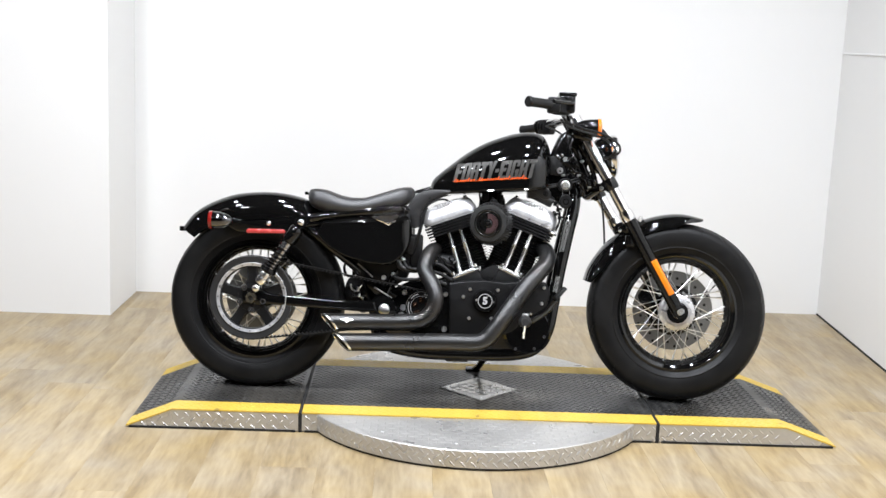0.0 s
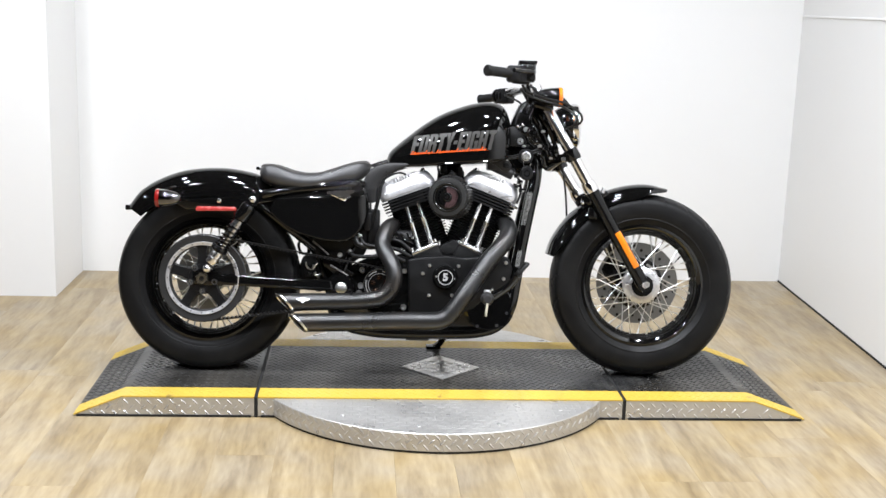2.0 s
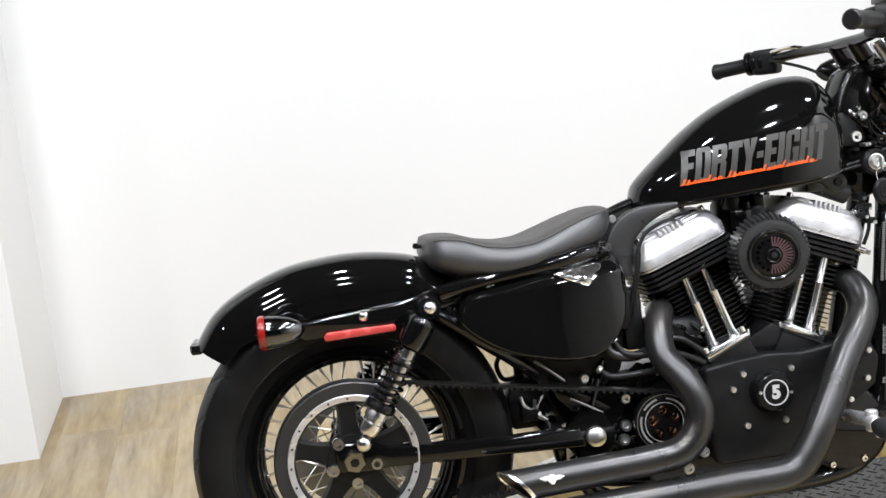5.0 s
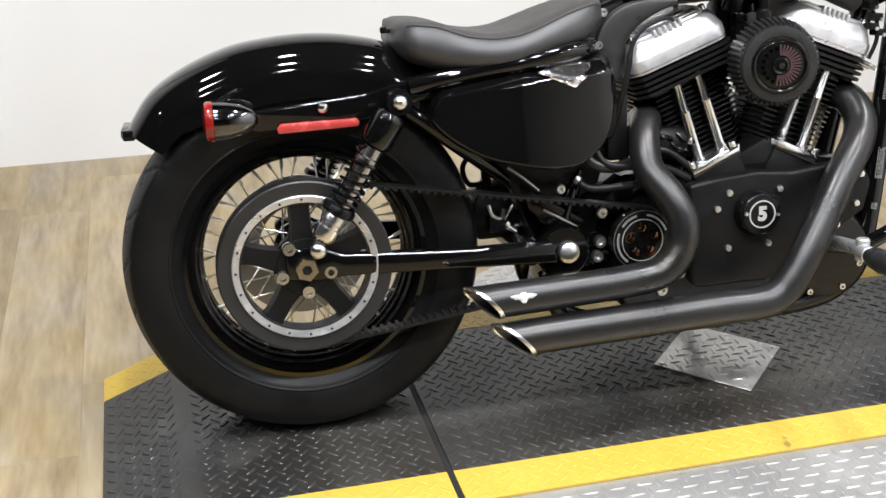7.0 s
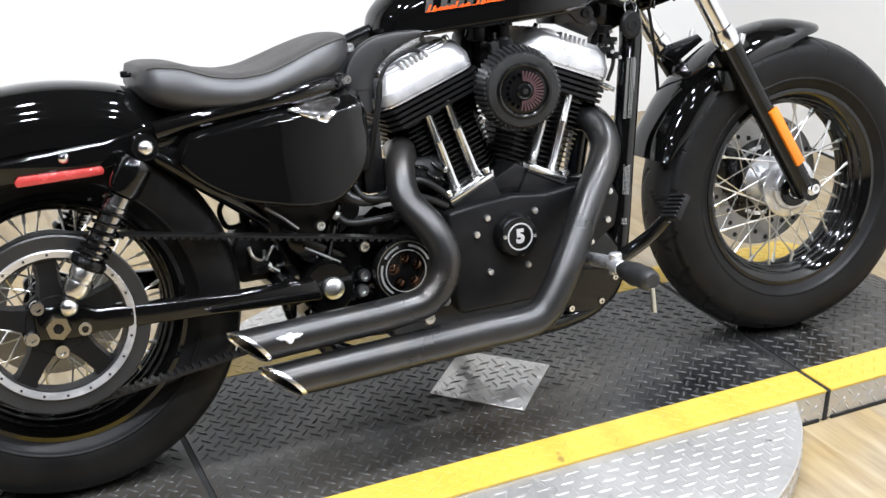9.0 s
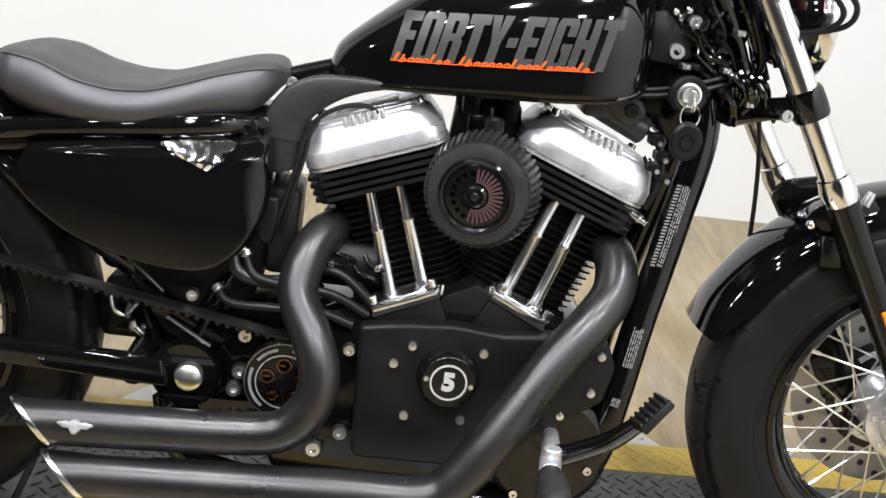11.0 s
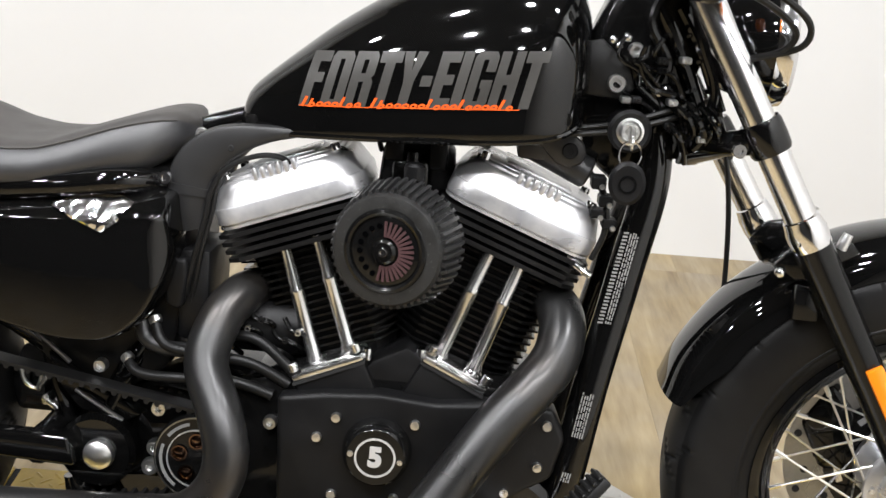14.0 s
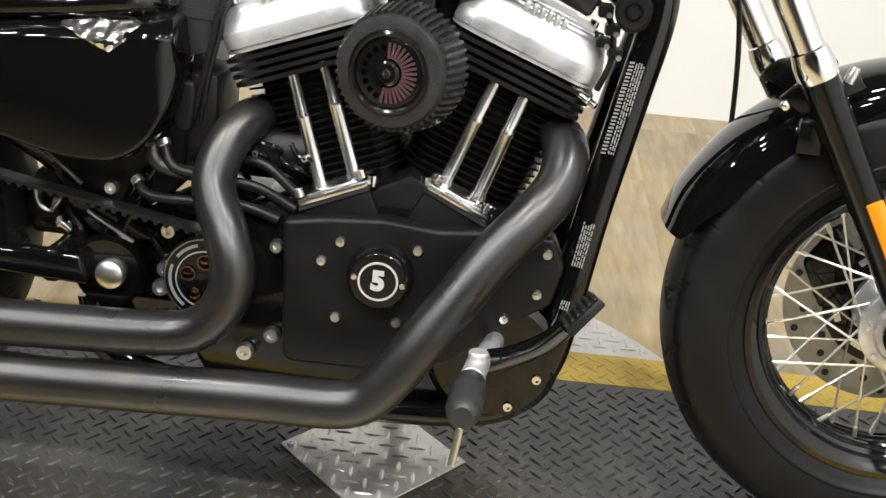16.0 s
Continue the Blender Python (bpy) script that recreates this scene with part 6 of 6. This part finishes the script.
for c in hoses:
    h = part("oil_hose", tube(c, 0.0068, 12, 6), HOSE, bike, "black oil hose")
    a, b = Vector(c[0]), Vector(c[1])
    part("hose_clip", rod(a, a + (b - a).normalized() * 0.010, 0.0085), STEEL, h)
part("starter", join(rod((0.60, -0.04, 0.46), (0.72, -0.04, 0.46), 0.036, 24), box(0.56, 0.60, -0.08, 0.04, 0.44, 0.56, 0.008)), MATT, bike)
part("relay_cover", prism([(0.546, 0.548), (0.572, 0.550), (0.574, 0.535), (0.570, 0.487), (0.560, 0.482), (0.548, 0.488), (0.544, 0.510)], -0.092, -0.05, 0.008, 3), MATT, bike)
part("cover_bracket", band([(0.541, 0.612, 0.006), (0.539, 0.575, 0.007), (0.536, 0.535, 0.006), (0.533, 0.490, 0.006)], -0.072, -0.088), GLOSS, bike)
part("intake_elbow", tube([(0.517, -0.085, 0.462), (0.524, -0.092, 0.444), (0.545, -0.095, 0.434), (0.575, -0.09, 0.431), (0.60, -0.08, 0.435)], 0.010, 12), PLASTIC, bike)
part("belt_guard", tube([(0.33, -0.05, 0.47), (0.37, -0.055, 0.44), (0.40, -0.06, 0.36), (0.42, -0.06, 0.31)], 0.008, 10), GLOSS2, bike)
part("brake_hose", tube([(0.33, 0.02, 0.455), (0.315, 0.02, 0.43), (0.325, 0.02, 0.40), (0.35, 0.02, 0.40), (0.36, 0.02, 0.42), (0.375, 0.02, 0.33)], 0.005, 8), HOSE, bike)
part("frame_stay", prism([(0.345, 0.45), (0.355, 0.455), (0.365, 0.30), (0.35, 0.30)], 0.0, 0.012, 0.003), GLOSS2, bike)
part("brake_line_block", join(box(0.345, 0.38, -0.05, 0.0, 0.32, 0.35, 0.004), rod((0.35, -0.04, 0.35), (0.35, -0.04, 0.365), 0.008)), MATT, bike)
part("rear_guard", prism([(0.335, 0.392), (0.40, 0.40), (0.46, 0.37), (0.475, 0.30), (0.33, 0.30), (0.318, 0.345)], -0.02, 0.06, 0.008), MATT, bike)
part("brake_line", tube([(0.372, -0.05, 0.43), (0.40, -0.055, 0.405), (0.405, -0.055, 0.385), (0.385, -0.055, 0.365), (0.372, -0.055, 0.345)], 0.0032, 8), STEEL, bike)
part("frame_strut", tube([(0.185, -0.092, 0.568), (0.225, -0.098, 0.538), (0.275, -0.095, 0.498), (0.330, -0.078, 0.456), (0.385, -0.055, 0.410), (0.43, -0.045, 0.36)], 0.0135, 12), GLOSS, bike, "gloss black frame strut")
part("brake_cable", tube([(0.372, -0.09, 0.446), (0.400, -0.092, 0.424), (0.427, -0.09, 0.400)], 0.0032, 8), DISC, bike)
part("brake_cable", tube([(0.435, -0.09, 0.364), (0.466, -0.093, 0.347), (0.497, -0.09, 0.328)], 0.003, 8), DISC, bike)
part("frame_web", prism([(0.395, 0.41), (0.43, 0.39), (0.52, 0.335), (0.50, 0.325), (0.44, 0.335), (0.41, 0.365)], -0.085, -0.07, 0.004), GLOSS2, bike)

# fittings and leads round the steering head
for u, w, r in ((1.071, 0.862, 0.005), (1.079, 0.855, 0.0045), (1.088, 0.866, 0.0055), (1.114, 0.828, 0.008), (1.108, 0.834, 0.006), (1.114, 0.819, 0.006), (1.132, 0.802, 0.004), (1.139, 0.809, 0.0035)):
    part("fitting", dome((u, -0.066, w), r, r * 0.9), CAP, bike)
for a, b, r in (((1.123, -0.052, 0.904), (1.188, -0.052, 0.783), 0.009), ((1.150, -0.048, 0.905), (1.212, -0.05, 0.786), 0.0075), ((1.178, -0.05, 0.897), (1.226, -0.05, 0.806), 0.006)):
    a, b = Vector(a), Vector(b)
    lead = part("loom_sleeve", tube([a, a.lerp(b, 0.4) + Vector((0.004, -0.003, 0)), b], r, 10), GLOSS, bike)
    for k in (0.25, 0.5, 0.78):
        c = a.lerp(b, k)
        part("loom_tie", rod(c - (b - a).normalized() * 0.003, c + (b - a).normalized() * 0.003, r + 0.002, 10), GLOSS2, lead)
part("brake_fitting", join(box(0.352, 0.385, -0.05, -0.02, 0.322, 0.338, 0.003), rod((0.376, -0.045, 0.332), (0.396, -0.045, 0.318), 0.006), rod((0.392, -0.045, 0.330), (0.410, -0.045, 0.330), 0.0045)), STEEL, bike)
part("brake_clip", tube([(0.346, -0.045, 0.371), (0.352, -0.047, 0.352), (0.368, -0.047, 0.345), (0.374, -0.045, 0.362)], 0.0035, 8), STEEL, bike)

# wiring behind the ignition switch, with its clips
random.seed(21)
for i in range(11):
    u, w = random.uniform(1.075, 1.15), random.uniform(0.80, 0.87)
    v = random.uniform(-0.082, -0.056)
    run = [(u, v, w)]
    for j in range(3):
        u += random.uniform(-0.012, 0.03)
        w -= random.uniform(0.006, 0.028)
        run.append((u, v + random.uniform(-0.01, 0.012), w))
    part("wire", tube(run, random.choice((0.0022, 0.003, 0.0042)), 8, 5), GLOSS2, bike)
for i in range(10):
    u, w, v = random.uniform(1.14, 1.20), random.uniform(0.765, 0.80), random.uniform(-0.105, -0.075)
    part("wire", tube([(u, v, w), (u + 0.012, v - 0.005, w - 0.012), (u + 0.02, v + 0.004, w - 0.030), (u + random.uniform(0.01, 0.04), v + 0.012, w - 0.045)], random.choice((0.003, 0.0042, 0.0055)), 8, 5), GLOSS, bike)
for i in range(9):
    u, w = random.uniform(1.07, 1.19), random.uniform(0.70, 0.85)
    part("wire_clip", join(box(u - 0.006, u + 0.006, -0.088, -0.06, w - 0.004, w + 0.004, 0.0015, 1), bolt((u + 0.001, -0.088, w), 0.003, 0.004)), random.choice((GLOSS2, STEEL, MATT)), bike)
for i in range(7):
    u, w = 0.60 + 0.016 * i, 0.455 + 0.012 * ((i * 5) % 4)
    part("wire", tube([(u, -0.07, w), (u + 0.012, -0.082, w - 0.012), (u + 0.03, -0.08, w - 0.016), (u + 0.042, -0.065, w - 0.03)], 0.0035, 8, 5), GLOSS2, bike)
    part("wire_clip", bolt((u + 0.02, -0.08, w - 0.014), 0.0045, 0.006), (STEEL, MATT)[i % 2], bike)

# the steering is turned a little to the right
STEER = Matrix.Translation((1.195, 0, 0.735)) @ Matrix.Rotation(radians(-2.4), 4, FT) @ Matrix.Translation((-1.195, 0, -0.735))
for ob in bike.children:
    if ob.name.split(".")[0] in ("front_wheel", "front_axle", "front_fender", "brake_caliper", "headlamp", "handlebar", "upper_clamp"):
        ob.matrix_basis = STEER

# ---- floor planks ----
random.seed(11)
PW, PL = 0.178, 1.22
rows = []
x = -5.05
while x < 2.95:
    y = -7.0 - random.random() * PL
    while y < BACK_Y:
        rows.append((x, y))
        y += PL
    x += PW


def plank_mesh(l):
    bm = box(0.0001, PW - 0.0001, 0.0001, l - 0.0001, -0.004, 0.0, 0.0003, 1)
    return mesh_of("plank", bm, WOOD)


shared = plank_mesh(PL)
near = [(x, y) for x, y in rows if -2.2 < x < 2.9 and y > -3.2]
far = [(x, y) for x, y in rows if (x, y) not in set(near)]
for x, y in near[:320]:
    if y + PL > BACK_Y + 0.05:
        o = new("plank", plank_mesh(BACK_Y + 0.05 - y))
    else:
        o = new("plank", shared)
    o.parent = floor
    o.location = (x, y, 0)
verts, faces = [], []
for x, y in far + near[320:]:
    k = len(verts)
    y1 = min(y + PL, BACK_Y + 0.05)
    verts += [(x + 0.0006, y, 0), (x + PW - 0.0006, y, 0), (x + PW - 0.0006, y1, 0), (x + 0.0006, y1, 0)]
    faces.append((k, k + 1, k + 2, k + 3))
me = bpy.data.meshes.new("planks")
me.from_pydata(verts, [], faces)
me.materials.append(WOOD)
o = new("planks", me)
o.parent = floor
tagged(o, kind="stuff")
